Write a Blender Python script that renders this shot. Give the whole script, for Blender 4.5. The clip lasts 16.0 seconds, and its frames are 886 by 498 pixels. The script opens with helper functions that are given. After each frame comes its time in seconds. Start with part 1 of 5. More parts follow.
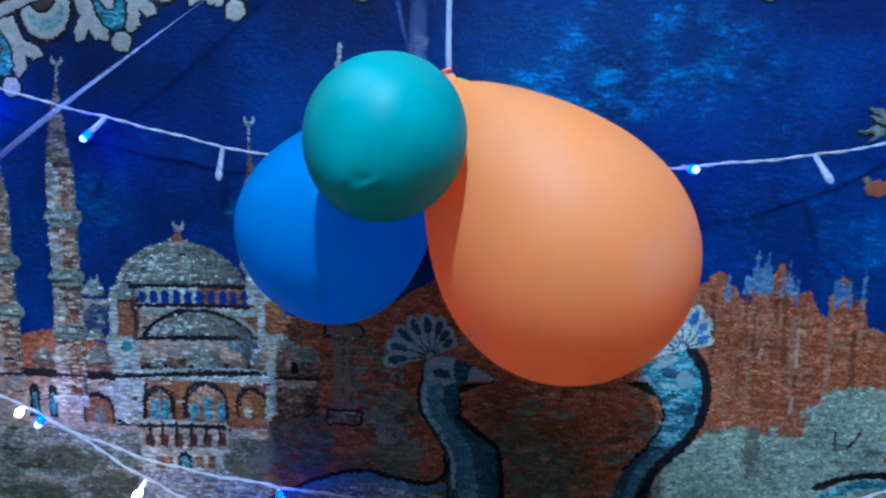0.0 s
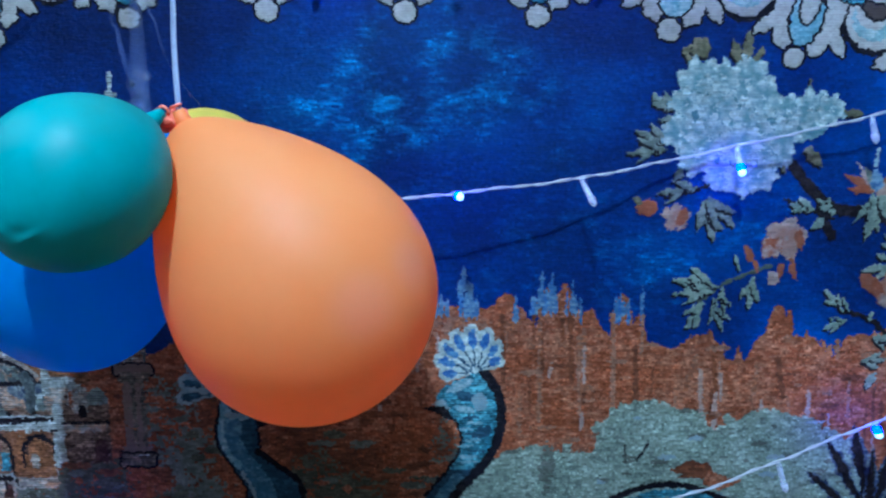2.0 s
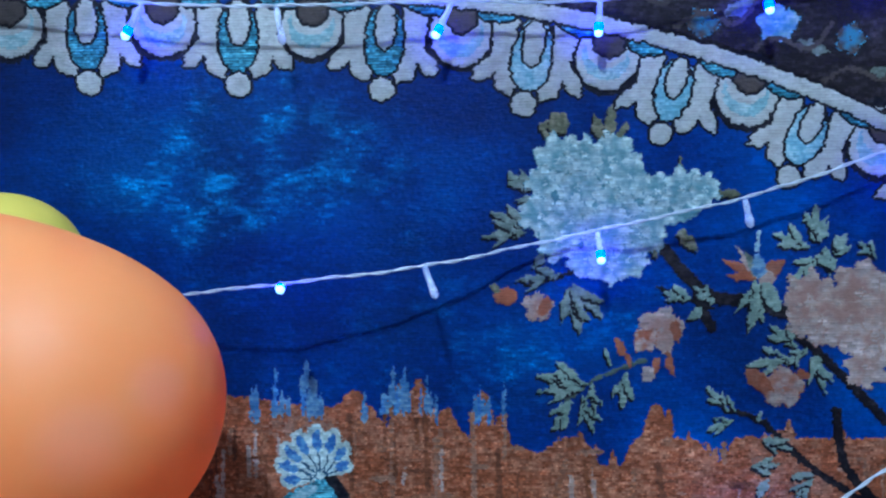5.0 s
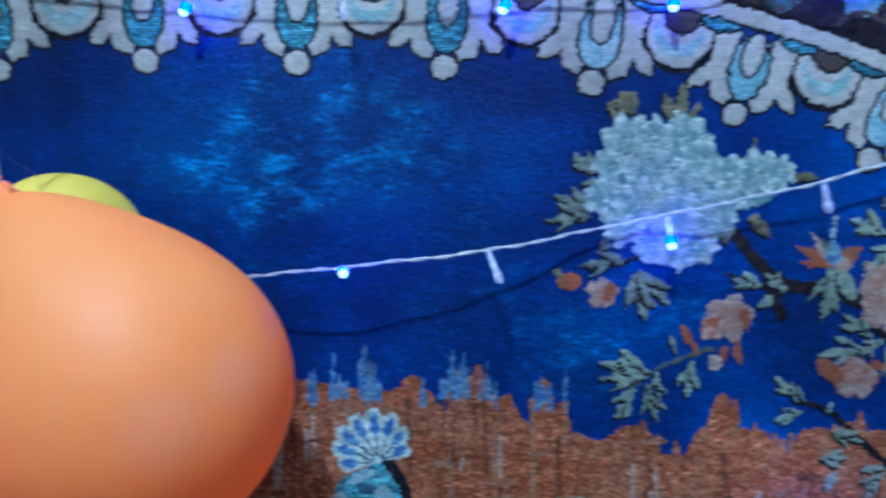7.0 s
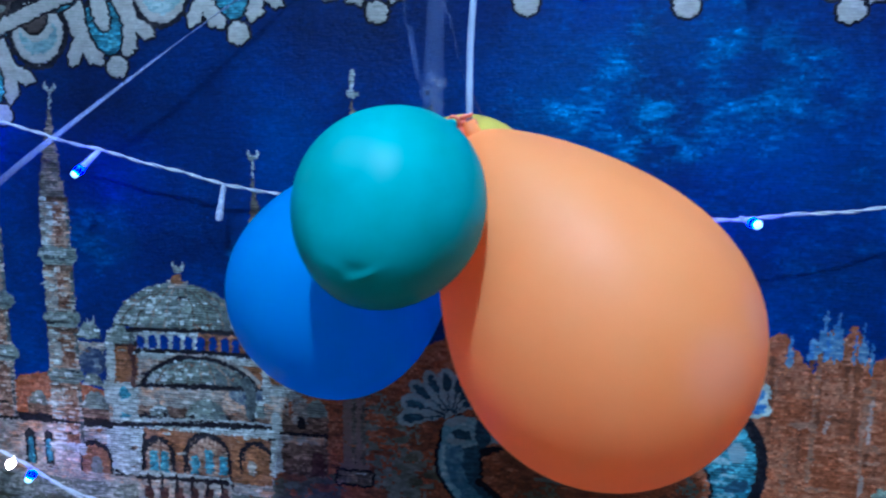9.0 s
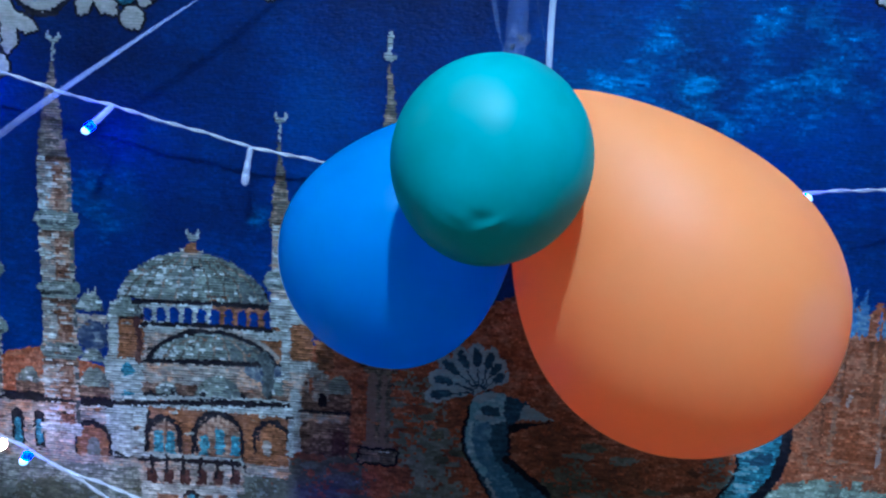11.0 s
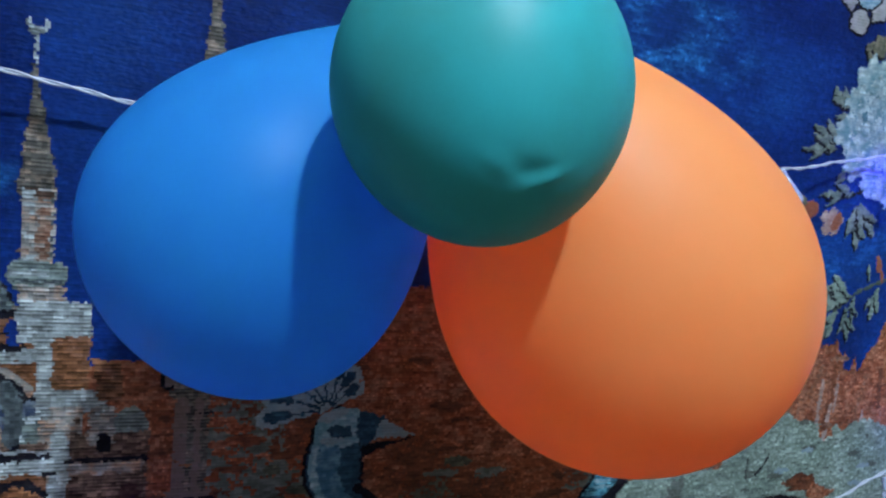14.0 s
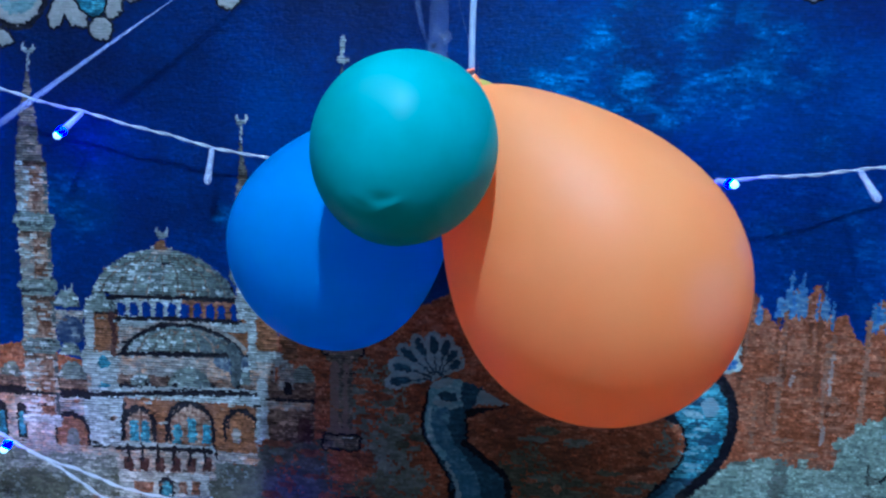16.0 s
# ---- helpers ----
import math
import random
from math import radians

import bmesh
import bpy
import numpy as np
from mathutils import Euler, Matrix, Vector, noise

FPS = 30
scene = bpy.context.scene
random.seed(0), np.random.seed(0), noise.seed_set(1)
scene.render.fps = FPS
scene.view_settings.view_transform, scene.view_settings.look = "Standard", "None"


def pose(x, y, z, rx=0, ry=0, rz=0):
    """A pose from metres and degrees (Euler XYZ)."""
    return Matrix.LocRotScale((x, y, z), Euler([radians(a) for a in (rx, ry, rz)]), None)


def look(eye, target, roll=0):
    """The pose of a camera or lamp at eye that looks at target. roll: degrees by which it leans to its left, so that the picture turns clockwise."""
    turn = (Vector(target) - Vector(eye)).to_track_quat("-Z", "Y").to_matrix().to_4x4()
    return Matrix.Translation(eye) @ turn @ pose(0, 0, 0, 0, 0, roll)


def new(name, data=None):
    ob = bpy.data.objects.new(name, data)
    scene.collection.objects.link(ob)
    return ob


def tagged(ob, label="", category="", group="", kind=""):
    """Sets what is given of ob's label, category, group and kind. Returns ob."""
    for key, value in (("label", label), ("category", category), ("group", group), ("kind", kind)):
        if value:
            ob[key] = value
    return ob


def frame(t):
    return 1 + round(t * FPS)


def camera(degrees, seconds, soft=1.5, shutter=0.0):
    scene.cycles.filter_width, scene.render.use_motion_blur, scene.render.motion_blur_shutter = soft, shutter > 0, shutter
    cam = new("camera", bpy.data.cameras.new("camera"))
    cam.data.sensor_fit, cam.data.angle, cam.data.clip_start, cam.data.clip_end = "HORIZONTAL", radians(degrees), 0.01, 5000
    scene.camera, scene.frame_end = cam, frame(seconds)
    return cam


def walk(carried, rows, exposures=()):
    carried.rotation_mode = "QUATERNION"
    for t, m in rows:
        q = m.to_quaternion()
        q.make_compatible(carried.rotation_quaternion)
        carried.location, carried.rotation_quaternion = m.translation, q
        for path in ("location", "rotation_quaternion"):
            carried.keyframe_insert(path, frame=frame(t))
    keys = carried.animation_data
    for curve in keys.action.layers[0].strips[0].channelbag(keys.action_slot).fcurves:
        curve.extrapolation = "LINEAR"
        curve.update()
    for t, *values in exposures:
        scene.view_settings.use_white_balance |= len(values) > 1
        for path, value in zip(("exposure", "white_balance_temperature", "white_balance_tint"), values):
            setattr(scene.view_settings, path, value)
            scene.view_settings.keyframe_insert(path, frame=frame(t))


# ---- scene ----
cam = camera(67.3, 16.0, soft=2.3, shutter=0.4)
PATH = [
    (0, (0.1062, -0.568, 1.567), (-0.1044, 1.404, 1.3081), 0.66),
    (0.5, (0.1286, -0.5642, 1.5733), (-0.0285, 1.4126, 1.3137), 0.16),
    (1, (0.1662, -0.5576, 1.5762), (0.0687, 1.4244, 1.3267), -0.07),
    (1.5, (0.1996, -0.5503, 1.5791), (0.1666, 1.436, 1.3481), -0.55),
    (2, (0.2305, -0.551, 1.5863), (0.2078, 1.4335, 1.3391), -0.77),
    (2.5, (0.2391, -0.5455, 1.5853), (0.2696, 1.4419, 1.3632), -0.36),
    (3, (0.2419, -0.5399, 1.6005), (0.2543, 1.4475, 1.3765), -0.20),
    (3.5, (0.2606, -0.5304, 1.5957), (0.2713, 1.456, 1.3627), 0.83),
    (4, (0.2968, -0.5248, 1.6042), (0.2561, 1.4599, 1.3604), 0.33),
    (4.5, (0.3356, -0.5075, 1.6109), (0.2817, 1.4797, 1.3915), -0.75),
    (4.7, (0.3535, -0.5001, 1.613), (0.3173, 1.4961, 1.4952), -0.91),
    (6.8, (0.3445, -0.4878, 1.6327), (0.3204, 1.4991, 1.4058), -0.48),
    (7, (0.3233, -0.4851, 1.6214), (0.2301, 1.5032, 1.4264), -0.46),
    (7.5, (0.265, -0.4887, 1.6224), (0.0714, 1.4882, 1.3893), -0.04),
    (8, (0.2211, -0.4922, 1.6185), (0.0033, 1.4796, 1.3645), 0.84),
    (8.5, (0.1628, -0.4989, 1.6121), (-0.1183, 1.4627, 1.3417), 1.18),
    (9, (0.1074, -0.5026, 1.6072), (-0.202, 1.451, 1.3112), 1.00),
    (9.2, (0.0896, -0.5013, 1.6034), (-0.2114, 1.4535, 1.3064), 0.97),
    (11.3, (0.0332, -0.5005, 1.5847), (-0.0665, 1.4732, 1.2775), 2.64),
    (11.5, (0.04, -0.4947, 1.5862), (-0.0419, 1.4778, 1.266), 2.36),
    (12, (0.0354, -0.4900, 1.5807), (0.1183, 1.4845, 1.2759), 5.24),
    (12.5, (-0.0012, -0.4704, 1.5733), (0.2692, 1.4897, 1.2819), 7.12),
    (13, (-0.0208, -0.437, 1.5671), (0.4047, 1.4928, 1.2592), 6.89),
    (13.5, (-0.0366, -0.4029, 1.56), (0.5575, 1.4869, 1.2847), 6.51),
    (14, (-0.0418, -0.3916, 1.5596), (0.6337, 1.4703, 1.2817), 6.42),
    (14.5, (-0.0445, -0.3994, 1.5669), (0.5609, 1.4856, 1.2839), 5.19),
    (15, (0.0054, -0.4511, 1.5817), (0.1584, 1.5133, 1.2320), 2.33),
    (15.5, (0.0454, -0.4867, 1.5816), (-0.0317, 1.4825, 1.2589), 1.71),
    (16, (0.0804, -0.5228, 1.578), (-0.0801, 1.4506, 1.2957), 1.74),
]
EXPOSURES = [(0, 0, 5850, 12), (3, 0, 5950, 12), (7, 0, 5950, 12), (8, 0, 5600, 12), (8.5, 0, 5500, 12), (9.2, 0, 5600, 12), (11.3, 0, 5650, 12), (12, 0, 5300, 12), (12.6, 0, 5500, 12), (13.4, 0, 6600, 15), (14.0, 0, 7200, 18), (14.5, 0, 7200, 18), (15, 0, 6200, 15), (15.6, 0, 5350, 12), (16, 0, 5450, 12)]
walk(cam, [(t, look(eye, target, roll)) for t, eye, target, roll in PATH], EXPOSURES)

# ---- light ----
world = bpy.data.worlds.new("room_air")
scene.world = world
world.use_nodes = True
world.node_tree.nodes["Background"].inputs[0].default_value = (0.6, 0.7, 1.0, 1)
world.node_tree.nodes["Background"].inputs[1].default_value = 0.02
LAMP = Vector((0.10, -1.0, 2.93))   # bare bulb under the ceiling, in front of the tapestry
LAMP_POWER = 4080.0
LAMP_TINT = (0.655, 0.915, 1.17)


# ---- materials ----
def material(name, base=(0.5, 0.5, 0.5), rough=0.6, metal=0.0, spec=0.5):
    m = bpy.data.materials.new(name)
    m.use_nodes = True
    b = m.node_tree.nodes["Principled BSDF"]
    b.inputs["Base Color"].default_value = (*base, 1)
    b.inputs["Roughness"].default_value = rough
    b.inputs["Metallic"].default_value = metal
    b.inputs["Specular IOR Level"].default_value = spec
    return m, m.node_tree.nodes, m.node_tree.links, b


def noise_node(nodes, links, scale, detail=4.0, rough=0.6, stretch=None):
    tc = nodes.new("ShaderNodeTexCoord")
    n = nodes.new("ShaderNodeTexNoise")
    n.inputs["Scale"].default_value = scale
    n.inputs["Detail"].default_value = detail
    n.inputs["Roughness"].default_value = rough
    if stretch:
        mp = nodes.new("ShaderNodeMapping")
        mp.inputs["Scale"].default_value = stretch
        links.new(tc.outputs["Object"], mp.inputs["Vector"])
        links.new(mp.outputs["Vector"], n.inputs["Vector"])
    else:
        links.new(tc.outputs["Object"], n.inputs["Vector"])
    return n


def bump(nodes, links, b, sources, distance=0.001):
    last = None
    for src, strength in sources:
        bp = nodes.new("ShaderNodeBump")
        bp.inputs["Strength"].default_value = strength
        bp.inputs["Distance"].default_value = distance
        links.new(src, bp.inputs["Height"])
        if last:
            links.new(last.outputs["Normal"], bp.inputs["Normal"])
        last = bp
    links.new(last.outputs["Normal"], b.inputs["Normal"])


def varied(name, base, other, scale, rough=0.8, bump_scale=200, bump_strength=0.3, spec=0.3):
    m, nodes, links, b = material(name, base, rough, spec=spec)
    n = noise_node(nodes, links, scale)
    ramp = nodes.new("ShaderNodeMix")
    ramp.data_type = "RGBA"
    ramp.inputs[6].default_value = (*base, 1)
    ramp.inputs[7].default_value = (*other, 1)
    links.new(n.outputs["Fac"], ramp.inputs[0])
    links.new(ramp.outputs[2], b.inputs["Base Color"])
    f = noise_node(nodes, links, bump_scale)
    bump(nodes, links, b, [(f.outputs["Fac"], bump_strength)])
    return m


def wool():
    """Cut pile: dyed wool with fibres that catch the light in short horizontal glints."""
    m, nodes, links, b = material("wool_pile", rough=0.6, spec=0.07)
    dye = nodes.new("ShaderNodeAttribute")
    dye.attribute_name = "dye"
    fine = noise_node(nodes, links, 900, 3, 0.7, (0.45, 1, 1))
    mid = noise_node(nodes, links, 60, 4, 0.6, (0.5, 1, 1))
    a = nodes.new("ShaderNodeMath")
    a.operation = "MULTIPLY_ADD"
    a.inputs[1].default_value = 0.40
    a.inputs[2].default_value = 0.80
    links.new(fine.outputs["Fac"], a.inputs[0])
    c = nodes.new("ShaderNodeMath")
    c.operation = "MULTIPLY_ADD"
    c.inputs[1].default_value = 0.5
    c.inputs[2].default_value = 0.75
    links.new(mid.outputs["Fac"], c.inputs[0])
    d = nodes.new("ShaderNodeMath")
    d.operation = "MULTIPLY"
    links.new(a.outputs[0], d.inputs[0])
    links.new(c.outputs[0], d.inputs[1])
    mul = nodes.new("ShaderNodeVectorMath")
    mul.operation = "SCALE"
    links.new(dye.outputs["Vector"], mul.inputs[0])
    links.new(d.outputs[0], mul.inputs["Scale"])
    links.new(mul.outputs["Vector"], b.inputs["Base Color"])
    rows = nodes.new("ShaderNodeTexWave")      # rows of knots, about 2.3 mm apart
    rows.bands_direction = "Z"
    rows.inputs["Scale"].default_value = 137
    rows.inputs["Distortion"].default_value = 9.0
    rows.inputs["Detail"].default_value = 3.0
    rows.inputs["Detail Scale"].default_value = 1.2
    spot = nodes.new("ShaderNodeTexCoord")
    links.new(spot.outputs["Object"], rows.inputs["Vector"])
    bump(nodes, links, b, [(fine.outputs["Fac"], 0.15), (mid.outputs["Fac"], 0.1), (rows.outputs["Fac"], 0.09)], 0.0015)
    return m


def latex(name, base, deep, rough=0.5, spec=0.3, through_share=0.3, pale_spots=(), passed=None, spot_tint=(0.9, 0.55, 0.5)):
    """Stretched balloon rubber: smooth, half matt, a little cloudy; passed: the deeper colour of the light that comes through it."""
    m, nodes, links, b = material(name, base, rough, spec=spec)
    n = noise_node(nodes, links, 14, 5, 0.6)
    f = noise_node(nodes, links, 130, 4, 0.7)
    mix = nodes.new("ShaderNodeMix")
    mix.data_type = "RGBA"
    mix.inputs[6].default_value = (*base, 1)
    mix.inputs[7].default_value = (*deep, 1)
    cloudy = nodes.new("ShaderNodeMapRange")
    cloudy.inputs["From Min"].default_value = 0.36
    cloudy.inputs["From Max"].default_value = 0.66
    links.new(n.outputs["Fac"], cloudy.inputs["Value"])
    links.new(cloudy.outputs["Result"], mix.inputs[0])
    skin = mix.outputs[2]
    for place, size in pale_spots:                        # soft round spots of a paler colour
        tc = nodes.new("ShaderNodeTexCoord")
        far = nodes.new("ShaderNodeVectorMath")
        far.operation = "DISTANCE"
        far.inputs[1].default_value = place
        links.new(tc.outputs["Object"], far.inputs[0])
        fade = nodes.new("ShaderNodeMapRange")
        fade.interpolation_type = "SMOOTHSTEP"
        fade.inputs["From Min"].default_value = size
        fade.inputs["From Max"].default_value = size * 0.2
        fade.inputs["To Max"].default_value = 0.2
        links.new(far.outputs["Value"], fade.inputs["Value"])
        spot_mix = nodes.new("ShaderNodeMix")
        spot_mix.data_type = "RGBA"
        spot_mix.inputs[7].default_value = (*spot_tint, 1)
        links.new(fade.outputs["Result"], spot_mix.inputs[0])
        links.new(skin, spot_mix.inputs[6])
        skin = spot_mix.outputs[2]
    links.new(skin, b.inputs["Base Color"])
    r = nodes.new("ShaderNodeMapRange")
    r.inputs["To Min"].default_value = rough - 0.05
    r.inputs["To Max"].default_value = rough + 0.07
    links.new(f.outputs["Fac"], r.inputs["Value"])
    links.new(r.outputs["Result"], b.inputs["Roughness"])
    bump(nodes, links, b, [(f.outputs["Fac"], 0.04)], 0.0005)
    glow = nodes.new("ShaderNodeBsdfTranslucent")      # thin rubber lets light through
    if passed:
        glow.inputs["Color"].default_value = (*passed, 1)
    else:
        links.new(mix.outputs[2], glow.inputs["Color"])
    both = nodes.new("ShaderNodeMixShader")
    both.inputs[0].default_value = through_share
    links.new(b.outputs["BSDF"], both.inputs[1])
    links.new(glow.outputs["BSDF"], both.inputs[2])
    links.new(both.outputs["Shader"], nodes["Material Output"].inputs["Surface"])
    return m


def film(name, tint, alpha, rough=0.15):
    """Thin clear plastic: mostly see-through, with a milky gloss."""
    m, nodes, links, b = material(name, tint, rough, spec=0.8)
    b.inputs["Alpha"].default_value = alpha
    n = noise_node(nodes, links, 60, 3, 0.6)
    r = nodes.new("ShaderNodeMapRange")
    r.inputs["To Min"].default_value = alpha * 0.6
    r.inputs["To Max"].default_value = min(1.0, alpha * 1.4)
    links.new(n.outputs["Fac"], r.inputs["Value"])
    links.new(r.outputs["Result"], b.inputs["Alpha"])
    return m


def glowing(name, tint, strength):
    m, nodes, links, b = material(name, tint, 0.3)
    b.inputs["Emission Color"].default_value = (*tint, 1)
    b.inputs["Emission Strength"].default_value = strength
    return m


WOOL = wool()
PLASTER = varied("painted_plaster", (0.42, 0.38, 0.34), (0.36, 0.33, 0.29), 3, 0.8, 90, 0.15)
CEILING = varied("ceiling_paint", (0.68, 0.7, 0.72), (0.62, 0.64, 0.66), 2, 0.9, 90, 0.1)
FLOOR = varied("floor_cement", (0.36, 0.27, 0.19), (0.28, 0.21, 0.15), 5, 0.6, 60, 0.2)
BACKING = varied("backing_cloth", (0.01, 0.015, 0.06), (0.02, 0.02, 0.05), 30, 0.9)
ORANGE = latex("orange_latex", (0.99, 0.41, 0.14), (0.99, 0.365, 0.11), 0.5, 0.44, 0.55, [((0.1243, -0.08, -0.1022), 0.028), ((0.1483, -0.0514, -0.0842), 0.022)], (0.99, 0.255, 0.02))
BLUE = latex("blue_latex", (0.0, 0.31, 0.72), (0.0, 0.26, 0.64), 0.42, 0.14, 0.60, (), (0.0, 0.33, 0.80))
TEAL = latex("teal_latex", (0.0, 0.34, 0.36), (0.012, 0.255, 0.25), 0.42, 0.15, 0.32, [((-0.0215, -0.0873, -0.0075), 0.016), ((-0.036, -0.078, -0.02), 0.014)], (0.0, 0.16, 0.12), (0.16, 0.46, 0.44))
YELLOW = latex("yellow_latex", (0.66, 0.52, 0.085), (0.58, 0.45, 0.07), passed=(0.62, 0.46, 0.03))
SALMON = latex("salmon_latex", (0.92, 0.26, 0.17), (0.85, 0.2, 0.12))
CLEAR = film("clear_ribbon", (0.5, 0.62, 0.82), 0.45)
FAINT = film("faint_ribbon", (0.18, 0.28, 0.65), 0.08)
CRUMPLED = film("crumpled_ribbon", (0.5, 0.6, 0.8), 0.035, 0.06)
HAZY = film("hazy_ribbon", (0.3, 0.4, 0.75), 0.34, 0.3)
WIRE = film("clear_cable", (0.44, 0.50, 0.57), 0.76, 0.16)
HOLDER = film("clear_holder", (0.6, 0.72, 0.95), 0.32, 0.2)
LED_OFF = film("clear_led", (0.65, 0.74, 0.95), 0.34, 0.1)
LED_BLUE = glowing("lit_blue_led", (0.0030, 0.0036, 1.0), 250)
LED_TIP = glowing("lit_led_tip", (0.40, 0.8, 1.0), 1.8)
LED_WARM = glowing("lit_warm_led", (1.0, 0.66, 0.55), 180)
BULB = glowing("lit_bulb", LAMP_TINT, LAMP_POWER)
METAL = material("hook_steel", (0.5, 0.5, 0.5), 0.35, 1.0)[0]
SOCKET = material("socket_plastic", (0.75, 0.75, 0.73), 0.4)[0]


# ---- building helpers ----
def mesh_object(name, verts, faces, mat, parent=None, label="", smooth=True):
    me = bpy.data.meshes.new(name)
    me.from_pydata([tuple(v) for v in verts], [], [tuple(int(i) for i in f) for f in faces])
    me.update()
    if smooth:
        me.polygons.foreach_set("use_smooth", [True] * len(me.polygons))
    me.materials.append(mat)
    ob = new(name, me)
    if parent:
        ob.parent = parent
    if label:
        tagged(ob, label)
    return ob


def part(name, bm, mat, parent=None, label="", smooth=False):
    me = bpy.data.meshes.new(name)
    bm.to_mesh(me)
    bm.free()
    if smooth:
        me.polygons.foreach_set("use_smooth", [True] * len(me.polygons))
    me.materials.append(mat)
    ob = new(name, me)
    if parent:
        ob.parent = parent
    if label:
        tagged(ob, label)
    return ob


def box(lo, hi, bevel=0.0):
    bm = bmesh.new()
    size = [b - a for a, b in zip(lo, hi)]
    mid = [(a + b) / 2 for a, b in zip(lo, hi)]
    bmesh.ops.create_cube(bm, size=1, matrix=Matrix.Translation(mid) @ Matrix.Diagonal((*size, 1)))
    if bevel:
        bmesh.ops.bevel(bm, geom=bm.edges[:], offset=bevel, segments=2, affect="EDGES")
    return bm


def axes_for(d):
    d = d.normalized()
    side = d.cross(Vector((0, 0, 1)))
    if side.length < 1e-4:
        side = d.cross(Vector((1, 0, 0)))
    side.normalize()
    return d, side, d.cross(side)


def revolve(base, tip, profile, n=48):
    """Rings (s, r) along the line from base to tip, s in parts of its length."""
    base, tip = Vector(base), Vector(tip)
    d, a, b = axes_for(tip - base)
    L = (tip - base).length
    verts, faces = [], []
    for s, r in profile:
        for k in range(n):
            t = 2 * math.pi * k / n
            verts.append(base + d * (s * L) + a * (r * math.cos(t)) + b * (r * math.sin(t)))
    for i in range(len(profile) - 1):
        for k in range(n):
            j = (k + 1) % n
            faces.append((i * n + k, i * n + j, (i + 1) * n + j, (i + 1) * n + k))
    faces.append(tuple(range(n))[::-1])
    faces.append(tuple((len(profile) - 1) * n + k for k in range(n)))
    return verts, faces


def spline(points, per=14):
    """A smooth line through the points."""
    p = [Vector(q) for q in points]
    p = [2 * p[0] - p[1], *p, 2 * p[-1] - p[-2]]
    out = []
    for i in range(1, len(p) - 2):
        for k in range(per):
            t = k / per
            a, b, c, d = p[i - 1], p[i], p[i + 1], p[i + 2]
            out.append(0.5 * ((2 * b) + (c - a) * t + (2 * a - 5 * b + 4 * c - d) * t * t + (3 * b - a - 3 * c + d) * t ** 3))
    out.append(p[-2])
    return out


def tube(line, radius, n=6):
    verts, faces = [], []
    for i, q in enumerate(line):
        d = line[min(i + 1, len(line) - 1)] - line[max(i - 1, 0)]
        _, a, b = axes_for(d)
        for k in range(n):
            t = 2 * math.pi * k / n
            verts.append(q + a * (radius * math.cos(t)) + b * (radius * math.sin(t)))
    for i in range(len(line) - 1):
        for k in range(n):
            j = (k + 1) % n
            faces.append((i * n + k, i * n + j, (i + 1) * n + j, (i + 1) * n + k))
    faces.append(tuple(range(n))[::-1])
    faces.append(tuple((len(line) - 1) * n + k for k in range(n)))
    return verts, faces


def tape(line, width, facing, twist=0.0, thick=0.0004):
    """A flat ribbon along a line, its face turned to facing, twisting by so many turns on the way."""
    verts, faces = [], []
    for i, q in enumerate(line):
        d = (line[min(i + 1, len(line) - 1)] - line[max(i - 1, 0)]).normalized()
        side = d.cross(Vector(facing)).normalized()
        face = side.cross(d)
        t = 2 * math.pi * twist * i / (len(line) - 1)
        s = (side * math.cos(t) + face * math.sin(t)) * (width / 2)
        h = (face * math.cos(t) - side * math.sin(t)) * (thick / 2)
        verts += [q - s - h, q + s - h, q + s + h, q - s + h]
    for i in range(len(line) - 1):
        for k in range(4):
            j = (k + 1) % 4
            faces.append((i * 4 + k, i * 4 + j, (i + 1) * 4 + j, (i + 1) * 4 + k))
    faces += [(0, 1, 2, 3), tuple(4 * (len(line) - 1) + k for k in (3, 2, 1, 0))]
    return verts, faces


# ---- room ----
X0, X1, Y0, Y1, H = -1.9, 2.1, -3.2, 0.02, 3.06
tagged(part("wall_north", box((X0 - 0.2, Y1, 0), (X1 + 0.2, Y1 + 0.2, H)), PLASTER), "plain beige painted plaster wall behind the tapestry", "wall", kind="structure")
tagged(part("wall_south", box((X0 - 0.2, Y0 - 0.2, 0), (X1 + 0.2, Y0, H)), PLASTER), "plain beige painted plaster wall", "wall", kind="structure")
tagged(part("wall_west", box((X0 - 0.2, Y0, 0), (X0, Y1, H)), PLASTER), "plain beige painted plaster wall", "wall", kind="structure")
tagged(part("wall_east", box((X1, Y0, 0), (X1 + 0.2, Y1, H)), PLASTER), "plain beige painted plaster wall", "wall", kind="structure")
tagged(part("floor", box((X0 - 0.2, Y0 - 0.2, -0.1), (X1 + 0.2, Y1 + 0.2, 0)), FLOOR), "plain brown cement floor", "floor", kind="structure")
tagged(part("ceiling", box((X0 - 0.2, Y0 - 0.2, H), (X1 + 0.2, Y1 + 0.2, H + 0.15)), CEILING), "plain grey painted ceiling", "ceiling", kind="structure")

lamp = tagged(new("ceiling_lamp"), "white round bulb in a plain ceiling socket", "lamp")
lamp.location = (LAMP.x, LAMP.y, H)
mesh_object("socket", *revolve((0, 0, 0), (0, 0, -0.09), [(0, 0.05), (0.1, 0.05), (0.2, 0.022), (0.95, 0.02), (1, 0.016)], 24), SOCKET, lamp)
mesh_object("bulb", *revolve((0, 0, -0.088), (0, 0, -0.154), [(0.5 - 0.5 * math.cos(math.pi * i / 14), max(0.004, 0.032 * math.sin(math.pi * i / 14))) for i in range(15)], 24), BULB, lamp, "lit white bulb")


